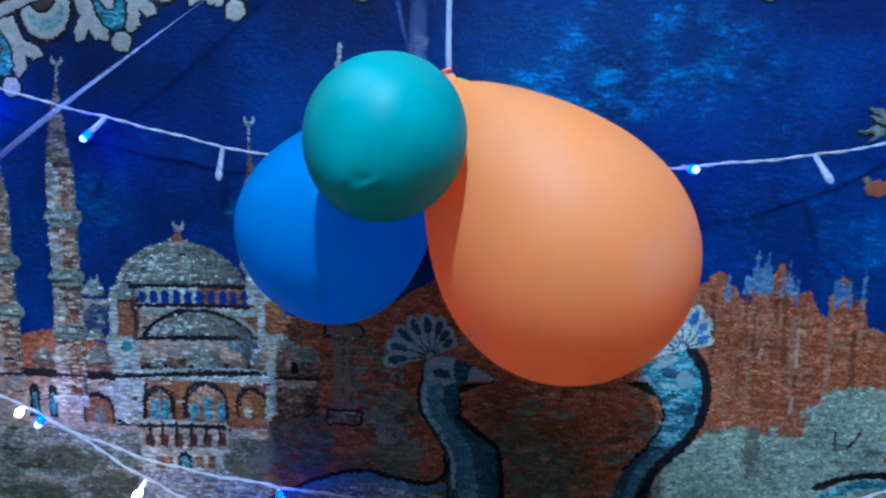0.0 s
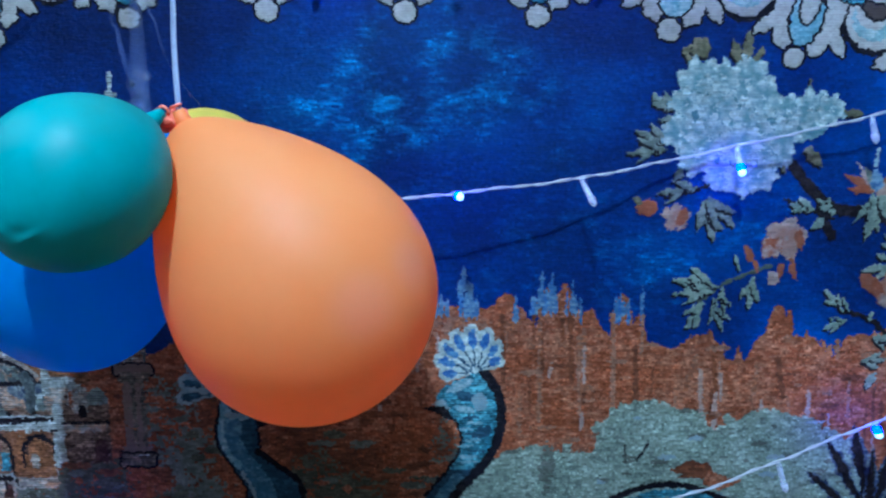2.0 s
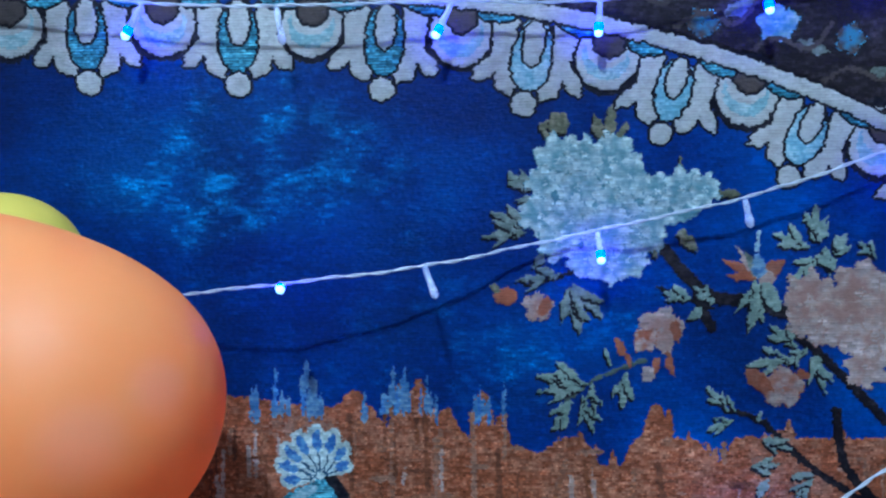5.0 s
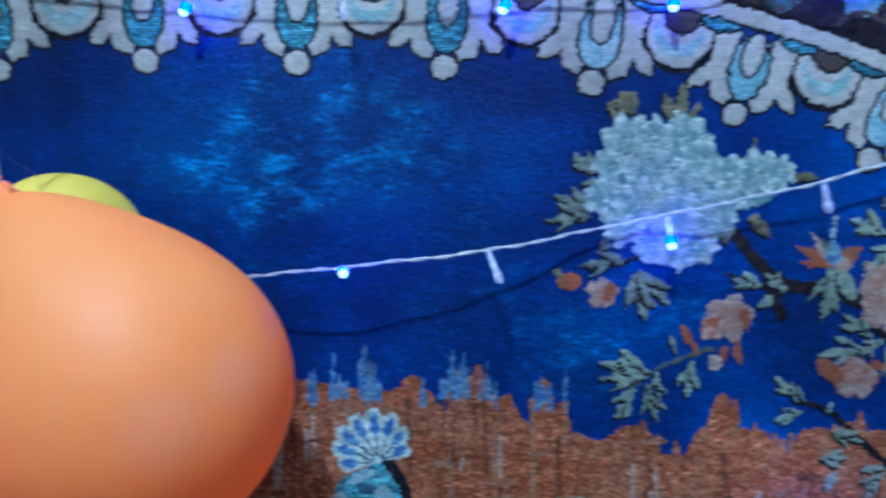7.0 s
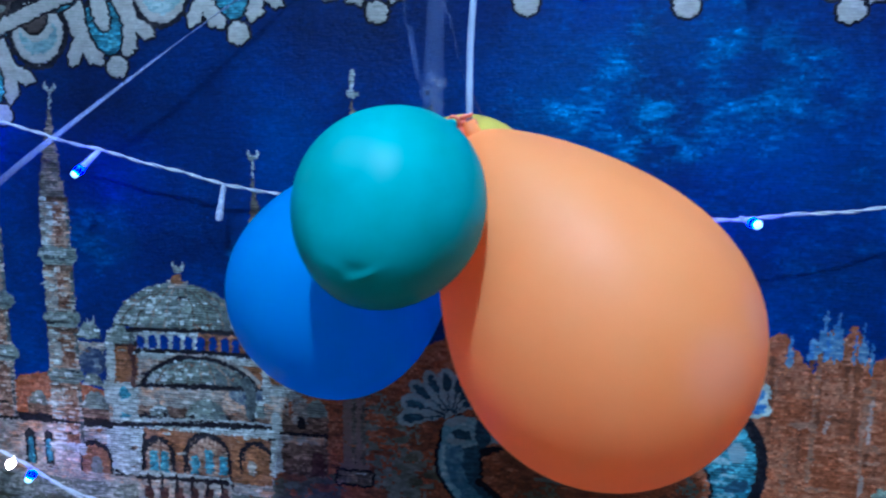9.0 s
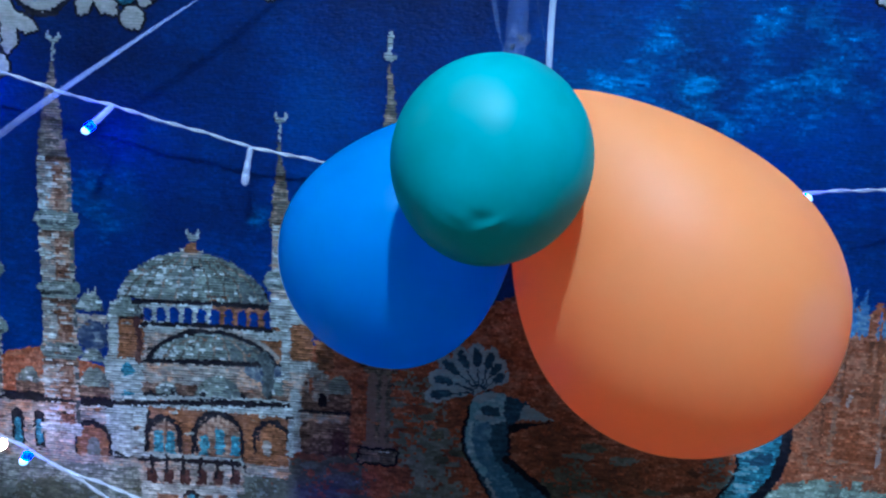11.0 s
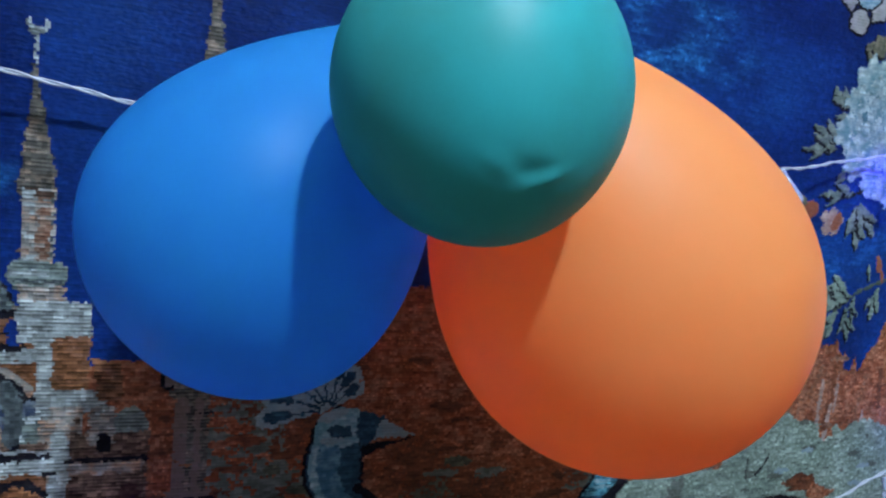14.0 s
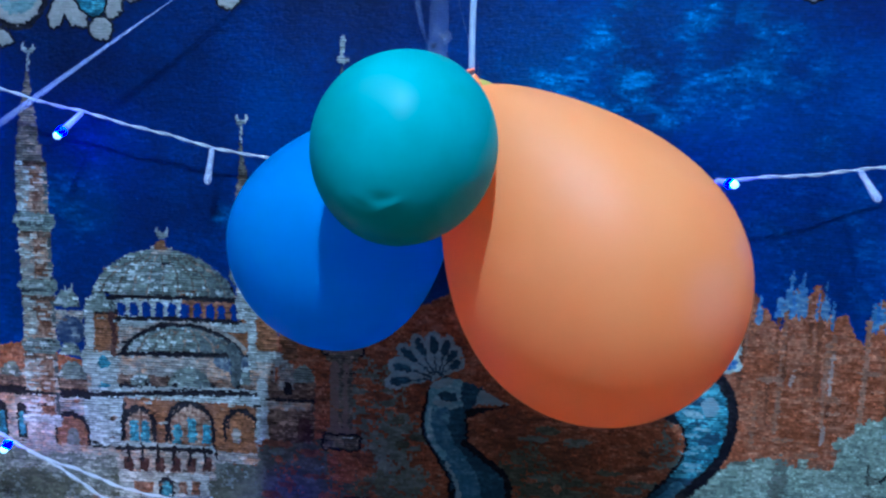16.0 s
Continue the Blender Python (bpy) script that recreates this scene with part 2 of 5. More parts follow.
# ---- balloons ----
def balloon(name, label, neck, tip, radius, pear, full, bend, mat, knot, dent=None):
    """Pear-shaped latex balloon: body from neck to tip, twisted neck and rolled lip at the knot."""
    neck, tip, knot = Vector(neck), Vector(tip), Vector(knot)
    thing = tagged(new(name), label, "balloon", "balloon cluster")
    thing.location = neck
    def girth(f):
        return math.sin(f) * (1 - pear * (1 + math.cos(f)) / 2 + full * math.sin(f) ** 2)

    peak = max(girth(0.005 * i * math.pi) for i in range(200))
    prof = []
    for i in range(65):
        f = math.pi * i / 64
        prof.append(((1 - math.cos(f)) / 2, max(radius * girth(f) / peak, 0.0035 if i < 32 else 0.0004)))
    verts, faces = revolve(Vector(), tip - neck, prof, 80)
    d, a, b = axes_for(tip - neck)
    L = (tip - neck).length
    for k, v in enumerate(verts):
        s = v.dot(d) / L
        verts[k] = v + (a * bend[0] + b * bend[1]) * (4 * s * (1 - s))
    if dent:
        spot = Vector(dent) - neck
        out = (Vector(dent) - (neck + tip) / 2).normalized()
        _, a, b = axes_for(out)
        for k, v in enumerate(verts):
            q = v - spot
            u, w = q.dot(a), q.dot(b)
            if q.length < 0.03:
                g = math.exp(-(u * u / 0.007 ** 2 + w * w / 0.0022 ** 2))
                ridge = math.exp(-((u + 0.007) ** 2 / 0.004 ** 2 + (w - 0.0035 - 0.3 * u) ** 2 / 0.0016 ** 2))
                ridge += 0.8 * math.exp(-((u - 0.006) ** 2 / 0.005 ** 2 + (w - 0.001 + 0.2 * u) ** 2 / 0.0015 ** 2))
                verts[k] = v + out * (0.0010 * ridge - 0.0010 * g)
    mesh_object("body", verts, faces, mat, thing)
    mesh_object("neck", *revolve(knot - neck, (tip - neck) * 0.06, [(0, 0.0034), (0.3, 0.0048), (0.6, 0.0066), (0.85, 0.0095), (1, 0.0122)], 20), mat if mat in (ORANGE, TEAL) else SALMON, thing)
    d, a, b = axes_for(knot - neck + (knot - tip) * 0.05)
    ring = [knot - neck + d * 0.003 + a * (0.003 * math.cos(2 * math.pi * k / 20)) + b * (0.003 * math.sin(2 * math.pi * k / 20)) for k in range(21)]
    mesh_object("rolled_lip", *tube(ring, 0.0010, 8), SALMON, thing)
    return thing


KNOT = Vector((0.061, -0.129, 1.622))
balloon("balloon", "large orange pear-shaped latex balloon hanging in a cluster", (0.0609, -0.1246, 1.6146), (0.1876, -0.1469, 1.4418), 0.0832, 0.5205, 0.1223, (-0.0043, 0), ORANGE, KNOT + Vector((0.0, 0.0, 0.001)))
balloon("balloon", "medium blue latex balloon hanging beside the orange one", (0.0525, -0.0843, 1.6172), (-0.0579, -0.1225, 1.4667), 0.0666, 0.7053, 0.08, (-0.0003, -0.0023), BLUE, KNOT + Vector((-0.004, 0.008, -0.001)))
balloon("balloon", "small round teal-green latex balloon in front of the others", (0.048, -0.1469, 1.6125), (0.0252, -0.2428, 1.5503), 0.045, 0.2678, 0.2426, (0.0015, -0.0022), TEAL, KNOT + Vector((-0.008, -0.006, -0.001)), dent=(0.0300, -0.2455, 1.5585))
balloon("balloon", "small yellow latex balloon half hidden behind the orange one", (0.060, -0.102, 1.607), (0.0455, -0.0155, 1.5555), 0.0505, 0.12, 0.0, (0, 0), YELLOW, KNOT + Vector((0.001, 0.006, -0.002)))
knot_thing = tagged(new("balloon_knot"), "crumpled salmon-red knot of tied balloon necks", "knot")
knot_thing.location = KNOT
for k in range(5):
    q = Vector((-0.014 + 0.003 * k, -0.006 + 0.002 * (k % 3), -0.006 + 0.0025 * ((k * 2) % 3))) if k < 4 else Vector((-0.0079, 0.0010, -0.0064))
    bm = bmesh.new()
    bmesh.ops.create_icosphere(bm, subdivisions=3, radius=0.003 if k < 4 else 0.0062)
    for v in bm.verts:
        v.co *= 1 + 0.25 * noise.noise(v.co * 400 + q * 900)
        v.co.x *= 1.3
    bmesh.ops.translate(bm, verts=bm.verts, vec=q)
    part("twisted_neck", bm, SALMON, knot_thing, smooth=True)

# ---- ribbons that carry the balloons ----
hook = tagged(new("ceiling_hook"), "small steel hook in the ceiling", "hook")
hook.location = (0.06, -0.135, H)
mesh_object("shank", *tube(spline([(0, 0, 0), (0, 0, -0.02), (0.012, 0, -0.032), (0, 0, -0.045), (-0.012, 0, -0.034)], 8), 0.002, 8), METAL, hook)
TOP = (0.06, -0.135, H - 0.04)
for name, label, pts, width, twist, mat in (
        ("ribbon", "clear shiny plastic ribbon holding the balloons", [(0.062, -0.13, 1.619), (0.0615, -0.13, 1.66), (0.063, -0.131, 1.72), (0.061, -0.132, 1.9), TOP], 0.0034, 0.2, CLEAR),
        ("ribbon", "wide faint see-through plastic ribbon above the teal balloon", [(0.0435, -0.140, 1.622), (0.043, -0.14, 1.65), (0.044, -0.14, 1.70), (0.045, -0.139, 1.9), TOP], 0.011, 0.25, FAINT),
        ("ribbon", "thin faint see-through plastic ribbon", [(0.046, -0.135, 1.622), (0.036, -0.135, 1.64), (0.029, -0.134, 1.67), (0.026, -0.133, 1.71), (0.04, -0.133, 2.0), TOP], 0.003, 1.5, FAINT),
        ("ribbon", "thin clear thread tied to the yellow balloon", [(0.066, -0.1, 1.627), (0.0585, -0.125, 1.646), (0.051, -0.13, 1.675), (0.046, -0.131, 1.72), (0.05, -0.133, 2.0), TOP], 0.0016, 1.0, FAINT)):
    line = spline(pts, 24)
    ob = mesh_object(name, *tape(line, width, (0.3, -1, 0), twist), mat)
    tagged(ob, label, "ribbon")
scrap = [Vector((0.0435 + 0.004 * math.sin(2.1 * k), -0.142 + 0.004 * math.cos(1.7 * k), 1.621 + 0.0032 * k)) for k in range(9)]
tagged(mesh_object("ribbon", *tape(spline(scrap, 10), 0.008, (0.3, -1, 0), 2.5), CRUMPLED), "crumpled clear plastic ribbon end at the teal balloon's neck", "ribbon")
diag = mesh_object("ribbon", *tape(spline([(-0.62, -0.006, 1.36), (-0.45, -0.024, 1.488), (-0.337, -0.03, 1.569), (-0.276, -0.03, 1.612), (-0.152, -0.03, 1.693), (-0.05, -0.016, 1.762), (0.02, -0.006, 1.81)], 16), 0.0045, (0, -1, 0.2), 1.0), HAZY)
tagged(diag, "hazy see-through ribbon stretched slantwise across the tapestry", "ribbon")


# ---- fairy lights ----
def light_string(label, points, lamps):
    """Two twisted clear cables with clear holders; lamps: (place on the cable, tip of the bulb, bulb material)."""
    thing = tagged(new("fairy_light_string"), label, "fairy lights", "strings of fairy lights")
    thing.location = points[0]
    o = Vector(points[0])
    line = spline([Vector(p) - o for p in points], 40)
    for phase in (0, math.pi):
        strand, run = [], 0.0
        for i, q in enumerate(line):
            d = line[min(i + 1, len(line) - 1)] - line[max(i - 1, 0)]
            run += (line[i] - line[i - 1]).length if i else 0
            _, a, b = axes_for(d)
            t = run / 0.034 * 2 * math.pi + phase
            sway = 0.0004 * math.sin(run * 97) + 0.0002 * math.sin(run * 251 + 1)
            strand.append(q + a * (0.0007 * math.cos(t) + sway) + b * (0.0007 * math.sin(t) + sway))
        mesh_object("cable", *tube(strand, 0.00068, 6), WIRE, thing)
    for root, tip, mat in lamps:
        root, tip = Vector(root) - o, Vector(tip) - o
        d = (tip - root).normalized()
        L = (tip - root).length
        hold = mesh_object("lamp_holder", *revolve(root, tip - d * 0.006, [(0, 0.0014), (0.05, 0.0021), (0.6, 0.0023), (0.95, 0.0027), (1, 0.0024)], 14), HOLDER, thing)
        dome_prof = [(0, 0.0024), (0.08, 0.0031), (0.5, 0.0030), (0.75, 0.0025), (0.92, 0.0015), (1, 0.0003)]
        mesh_object("led", *revolve(tip - d * 0.007, tip + d * 0.001, dome_prof, 14), mat, hold)
        if mat is LED_BLUE:
            bm = bmesh.new()
            bmesh.ops.create_icosphere(bm, subdivisions=2, radius=0.0030, matrix=Matrix.Translation(tip - d * 0.0004))
            part("led_tip", bm, LED_TIP, hold, "white-hot tip", True)
    return thing


light_string("twisted clear cable with small blue lamps across the tapestry",
             [(-0.60, -0.015, 1.700), (-0.34, -0.02, 1.626), (-0.289, -0.02, 1.612), (-0.245, -0.02, 1.602), (-0.142, -0.018, 1.578), (-0.10, -0.016, 1.571), (0.03, -0.004, 1.556), (0.13, -0.018, 1.555), (0.19, -0.036, 1.561), (0.236, -0.038, 1.5655), (0.333, -0.027, 1.5755), (0.425, -0.012, 1.592), (0.477, -0.018, 1.603), (0.561, -0.018, 1.621), (0.633, -0.018, 1.643), (0.80, -0.015, 1.70)],
             [((-0.245, -0.021, 1.602), (-0.258, -0.034, 1.583), LED_BLUE), ((-0.142, -0.019, 1.577), (-0.1445, -0.024, 1.550), LED_OFF),
              ((0.233, -0.036, 1.5655), (0.238, -0.058, 1.5635), LED_BLUE), ((0.333, -0.028, 1.575), (0.341, -0.041, 1.555), LED_OFF),
              ((0.457, -0.017, 1.599), (0.457, -0.03, 1.578), LED_BLUE), ((0.561, -0.019, 1.620), (0.565, -0.02, 1.600), LED_OFF),
              ((0.68, -0.017, 1.659), (0.684, -0.022, 1.637), LED_BLUE), ((-0.36, -0.02, 1.632), (-0.368, -0.03, 1.61), LED_BLUE)])
light_string("twisted clear cable with small blue lamps along the upper border",
             [(-0.45, -0.012, 1.80), (-0.1, -0.02, 1.790), (0.136, -0.02, 1.764), (0.231, -0.02, 1.760), (0.355, -0.02, 1.761), (0.458, -0.02, 1.760), (0.574, -0.018, 1.778), (0.80, -0.012, 1.80)],
             [((0.02, -0.02, 1.777), (0.015, -0.024, 1.757), LED_OFF), ((0.136, -0.02, 1.763), (0.124, -0.022, 1.740), LED_BLUE), ((0.231, -0.02, 1.759), (0.2355, -0.022, 1.733), LED_OFF),
              ((0.355, -0.02, 1.760), (0.343, -0.022, 1.737), LED_BLUE), ((0.458, -0.02, 1.759), (0.457, -0.02, 1.737), LED_BLUE), ((0.572, -0.02, 1.777), (0.575, -0.022, 1.750), LED_BLUE),
              ((0.665, -0.02, 1.788), (0.668, -0.022, 1.765), LED_BLUE)])
light_string("twisted clear cable with warm and blue lamps across the lower corner",
             [(-0.60, -0.03, 1.45), (-0.43, -0.045, 1.398), (-0.338, -0.05, 1.360), (-0.281, -0.05, 1.334), (-0.246, -0.05, 1.313), (-0.21, -0.05, 1.293), (-0.165, -0.05, 1.273), (-0.05, -0.04, 1.235), (0.1, -0.015, 1.20)],
             [((-0.318, -0.05, 1.351), (-0.327, -0.045, 1.340), LED_WARM), ((-0.299, -0.05, 1.343), (-0.301, -0.055, 1.336), LED_BLUE), ((-0.206, -0.05, 1.291), (-0.217, -0.052, 1.272), LED_WARM)])
light_string("second twisted clear cable hanging below the first",
             [(-0.285, -0.05, 1.335), (-0.251, -0.05, 1.323), (-0.184, -0.05, 1.304), (-0.093, -0.045, 1.289), (0.02, -0.02, 1.262), (0.12, -0.012, 1.22)],
             [((-0.09, -0.045, 1.288), (-0.085, -0.05, 1.279), LED_BLUE)])
light_string("twisted clear cable with blue lamps sagging across the lower corner",
             [(0.25, -0.012, 1.25), (0.36, -0.025, 1.291), (0.444, -0.03, 1.322), (0.498, -0.03, 1.344), (0.552, -0.03, 1.367), (0.605, -0.03, 1.391), (0.66, -0.03, 1.427), (0.80, -0.012, 1.50)],
             [((0.496, -0.03, 1.342), (0.503, -0.032, 1.318), LED_OFF), ((0.572, -0.03, 1.376), (0.574, -0.034, 1.366), LED_BLUE)])


# ---- tapestry: woven knot by knot on a grid, in centimetres (u across, v up) ----
CU, CV = 0.12, 0.105
U0, U1, V0, V1 = -52.0, 80.0, 112.0, 184.0
NU, NV = int((U1 - U0) / CU), int((V1 - V0) / CV)
rng = np.random.default_rng(7)
U, V = np.meshgrid(U0 + (np.arange(NU) + 0.5) * CU, V0 + (np.arange(NV) + 0.5) * CV)


def smooth(a, nu, nv):
    """Box blur, twice, scaled to unit spread."""
    for _ in range(2):
        for n, axis in ((nu, 1), (nv, 0)):
            if n > 1:
                c = np.cumsum(np.concatenate([np.take(a, np.arange(-n, 0), axis), a], axis), axis)
                a = (np.take(c, np.arange(n, c.shape[axis]), axis) - np.take(c, np.arange(0, c.shape[axis] - n), axis)) / n
    a = a - a.mean()
    return a / (a.std() + 1e-9)


def field_noise(nu, nv):
    return smooth(rng.normal(size=(NV, NU)), nu, nv)


SPECK = rng.random((NV, NU))
KNOT = np.repeat(np.repeat(rng.normal(size=(NV // 2 + 1, NU // 2 + 1)), 2, 0), 2, 1)[:NV, :NU]     # one knot is two cells wide and high
STREAK = field_noise(5, 2)
FINE = field_noise(4, 5)
CLOUD = field_noise(19, 21)
PATCH = field_noise(61, 65)
GAP = (np.arange(NV) % 2)[:, None] * (0.6 + 0.4 * np.tanh(field_noise(6, 2)))       # furrow between two rows, its shade painted into the dye
DASH = rng.normal(size=(NV // 2 + 1, NU // 5 + 3))     # runs of knots of one yarn, staggered from row to row
DASH = np.stack([np.roll(np.repeat(row, 5), int(rng.integers(5)))[:NU] for row in DASH]).repeat(2, 0)[:NV]
UJ = U + 0.05 * field_noise(2, 2)
VJ = V + 0.05 * field_noise(2, 2)
# dye, second dye, share of second dye
DYES = {
    "field": ((0.0003, 0.034, 0.232), (0.0004, 0.047, 0.27), 0.2), "dark": ((0.006, 0.007, 0.016), (0.03, 0.03, 0.04), 0.10),
    "cream": ((0.52, 0.55, 0.53), (0.38, 0.37, 0.36), 0.25), "white": ((0.58, 0.68, 0.68), (0.30, 0.36, 0.37), 0.32),
    "teal": ((0.04, 0.25, 0.36), (0.10, 0.38, 0.46), 0.2), "tealblue": ((0.05, 0.20, 0.33), (0.16, 0.36, 0.45), 0.2),
    "tealpale": ((0.16, 0.42, 0.52), (0.42, 0.6, 0.66), 0.3), "tealdark": ((0.02, 0.07, 0.13), (0.04, 0.14, 0.22), 0.2),
    "ring": ((0.22, 0.44, 0.48), (0.4, 0.54, 0.56), 0.35), "brown": ((0.085, 0.066, 0.062), (0.05, 0.04, 0.04), 0.2),
    "outer": ((0.016, 0.013, 0.018), (0.05, 0.04, 0.05), 0.12), "rust": ((0.35, 0.095, 0.040), (0.41, 0.18, 0.11), 0.3),
    "rustpale": ((0.40, 0.22, 0.16), (0.32, 0.11, 0.05), 0.4), "rustdark": ((0.17, 0.060, 0.035), (0.28, 0.09, 0.04), 0.3),
    "skyblue": ((0.05, 0.20, 0.45), (0.2, 0.36, 0.5), 0.3), "bush": ((0.25, 0.36, 0.31), (0.33, 0.44, 0.39), 0.35), "leaddark": ((0.05, 0.07, 0.08), (0.13, 0.17, 0.18), 0.3), "column": ((0.25, 0.19, 0.17), (0.19, 0.13, 0.12), 0.3),
    "greygreen": ((0.12, 0.15, 0.13), (0.2, 0.24, 0.22), 0.3), "meadow": ((0.24, 0.29, 0.26), (0.36, 0.38, 0.36), 0.3),
    "olive": ((0.07, 0.085, 0.06), (0.14, 0.15, 0.11), 0.3), "olive2": ((0.14, 0.15, 0.09), (0.26, 0.24, 0.16), 0.3),
    "stone": ((0.46, 0.48, 0.46), (0.38, 0.20, 0.12), 0.25), "stonedark": ((0.16, 0.16, 0.14), (0.28, 0.2, 0.15), 0.3),
    "lead": ((0.34, 0.44, 0.40), (0.07, 0.10, 0.11), 0.32), "orange": ((0.36, 0.15, 0.065), (0.20, 0.10, 0.07), 0.3),
    "brick": ((0.28, 0.12, 0.07), (0.36, 0.26, 0.2), 0.35), "brickdark": ((0.12, 0.065, 0.05), (0.28, 0.19, 0.14), 0.35),
    "maroon": ((0.06, 0.022, 0.024), (0.14, 0.07, 0.06), 0.25), "navytex": ((0.02, 0.05, 0.14), (0.2, 0.26, 0.3), 0.3),
    "lavender": ((0.22, 0.25, 0.36), (0.30, 0.36, 0.42), 0.3), "pale": ((0.36, 0.50, 0.56), (0.2, 0.36, 0.44), 0.25),
    "petal": ((0.46, 0.64, 0.64), (0.60, 0.74, 0.72), 0.3), "petalteal": ((0.10, 0.29, 0.35), (0.26, 0.45, 0.47), 0.3),
    "blush": ((0.50, 0.40, 0.38), (0.42, 0.28, 0.24), 0.3), "pinkcore": ((0.40, 0.22, 0.18), (0.48, 0.34, 0.3), 0.35),
    "coral": ((0.42, 0.12, 0.06), (0.3, 0.12, 0.08), 0.3), "leafgreen": ((0.21, 0.32, 0.27), (0.32, 0.42, 0.36), 0.35),
    "leafgrey": ((0.16, 0.22, 0.19), (0.26, 0.32, 0.28), 0.35), "greenstem": ((0.10, 0.14, 0.11), (0.05, 0.07, 0.07), 0.3),
    "bark": ((0.010, 0.009, 0.016), (0.032, 0.027, 0.034), 0.2), "sheen": ((0.03, 0.16, 0.50), (0.14, 0.38, 0.64), 0.25),
}
COARSE = {"stone", "stonedark", "white", "lead", "orange", "brick", "brickdark", "meadow", "teal", "lavender"}
dye = np.zeros((NV, NU, 3))
owner = np.zeros((NV, NU), int)
pile = np.zeros((NV, NU))
names = [("field", "deep blue woven ground with brushed patches, sheen painted in")]
now = 0


def motif(name, label=""):
    global now
    if name == "field":
        now = 0
        return
    names.append((name, label))
    now = len(names) - 1


def grow(mask, n):
    for _ in range(n):
        m = mask.copy()
        m[1:] |= mask[:-1]
        m[:-1] |= mask[1:]
        m[:, 1:] |= mask[:, :-1]
        m[:, :-1] |= mask[:, 1:]
        mask = m
    return mask


ALL = (slice(0, NV), slice(0, NU))


def window(u0, v0, u1, v1, pad=0.8):
    i = [int(np.clip((x - o) / c, 0, n)) for x, o, c, n in ((v0 - pad, V0, CV, NV), (v1 + pad, V0, CV, NV), (u0 - pad, U0, CU, NU), (u1 + pad, U0, CU, NU))]
    return slice(i[0], i[1] + 1), slice(i[2], i[3] + 1)


def lay(win, mask, colour, edge=0):
    """Knots the masked cells of a window in a colour, with a dark line round it, or (edge < 0) on its lower side alone."""
    if edge < 0:
        low = np.zeros_like(mask)
        low[:-2, :-1] = mask[2:, 1:]
        lay(win, low & ~mask, "dark")
    elif edge and colour in ("stone", "white", "lead"):
        shade = np.zeros_like(mask)              # ledges and right-hand sides are drawn in dark yarn
        shade[:-2, 2:] = mask[2:, :-2]
        shade[:-2] |= mask[2:]
        lay(win, shade & ~mask & (DASH[win] > -1.0), "dark")
    elif edge:
        lay(win, grow(mask, 2 * edge) & ~mask, "dark")
    a, b, share = DYES[colour]
    grain = 0.32 if colour in COARSE else 0.10
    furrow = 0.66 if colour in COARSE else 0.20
    run = 0.22 if colour in COARSE else 0.15 if colour in ("rust", "bush", "rustpale", "rustdark", "petal", "blush") else 0.04
    st, fi, cl, kn, ds = STREAK[win][mask], FINE[win][mask], CLOUD[win][mask], KNOT[win][mask], DASH[win][mask]
    pick = 1 / (1 + np.exp(-((share - 0.5) * 5 + 0.9 * st + 0.8 * fi + 0.8 * cl + 0.8 * kn)))[:, None]
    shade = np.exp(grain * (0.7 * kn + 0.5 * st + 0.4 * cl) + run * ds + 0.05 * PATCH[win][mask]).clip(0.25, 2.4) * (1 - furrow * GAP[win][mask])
    if colour in ("rust", "bush", "rustpale"):        # stray light knots
        shade = shade * (1 + 0.7 * (SPECK[win][mask] > 0.94) + 0.10 * kn)
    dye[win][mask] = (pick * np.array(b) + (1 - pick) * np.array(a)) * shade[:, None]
    pile[win][mask] = 0.0 if colour in ("field", "dark") else 1.0
    owner[win][mask] = now


def rect(c, u0, v0, u1, v1, edge=0):
    w = window(u0, v0, u1, v1)
    lay(w, (UJ[w] > u0) & (UJ[w] < u1) & (VJ[w] > v0) & (VJ[w] < v1), c, edge)


def oval(c, u, v, ru, rv, ang=0, edge=0):
    big = 1.2 * max(ru, rv)
    w = window(u - big, v - big, u + big, v + big)
    s, k = math.sin(math.radians(ang)), math.cos(math.radians(ang))
    a, b = (UJ[w] - u) * k + (VJ[w] - v) * s, (VJ[w] - v) * k - (UJ[w] - u) * s
    lay(w, (a / ru) ** 2 + (b / rv) ** 2 < 1 + 0.06 * CLOUD[w], c, edge)


def ragged(c, u, v, ru, rv):
    """A patch of mixed yarn that thins out towards its rim."""
    w = window(u - 1.7 * ru, v - 1.7 * rv, u + 1.7 * ru, v + 1.7 * rv)
    lay(w, ((UJ[w] - u) / ru) ** 2 + ((VJ[w] - v) / rv) ** 2 < 0.9 + 0.5 * CLOUD[w] + 0.35 * FINE[w] + 0.45 * KNOT[w], c)


def poly(c, pts, edge=0):
    us, vs = [p[0] for p in pts], [p[1] for p in pts]
    w = window(min(us), min(vs), max(us), max(vs))
    m = np.zeros(U[w].shape, bool)
    for (a, b), (e, f) in zip(pts, pts[1:] + pts[:1]):
        if b != f:
            m ^= ((b > VJ[w]) != (f > VJ[w])) & (UJ[w] < (e - a) * (VJ[w] - b) / (f - b) + a)
    lay(w, m, c, edge)


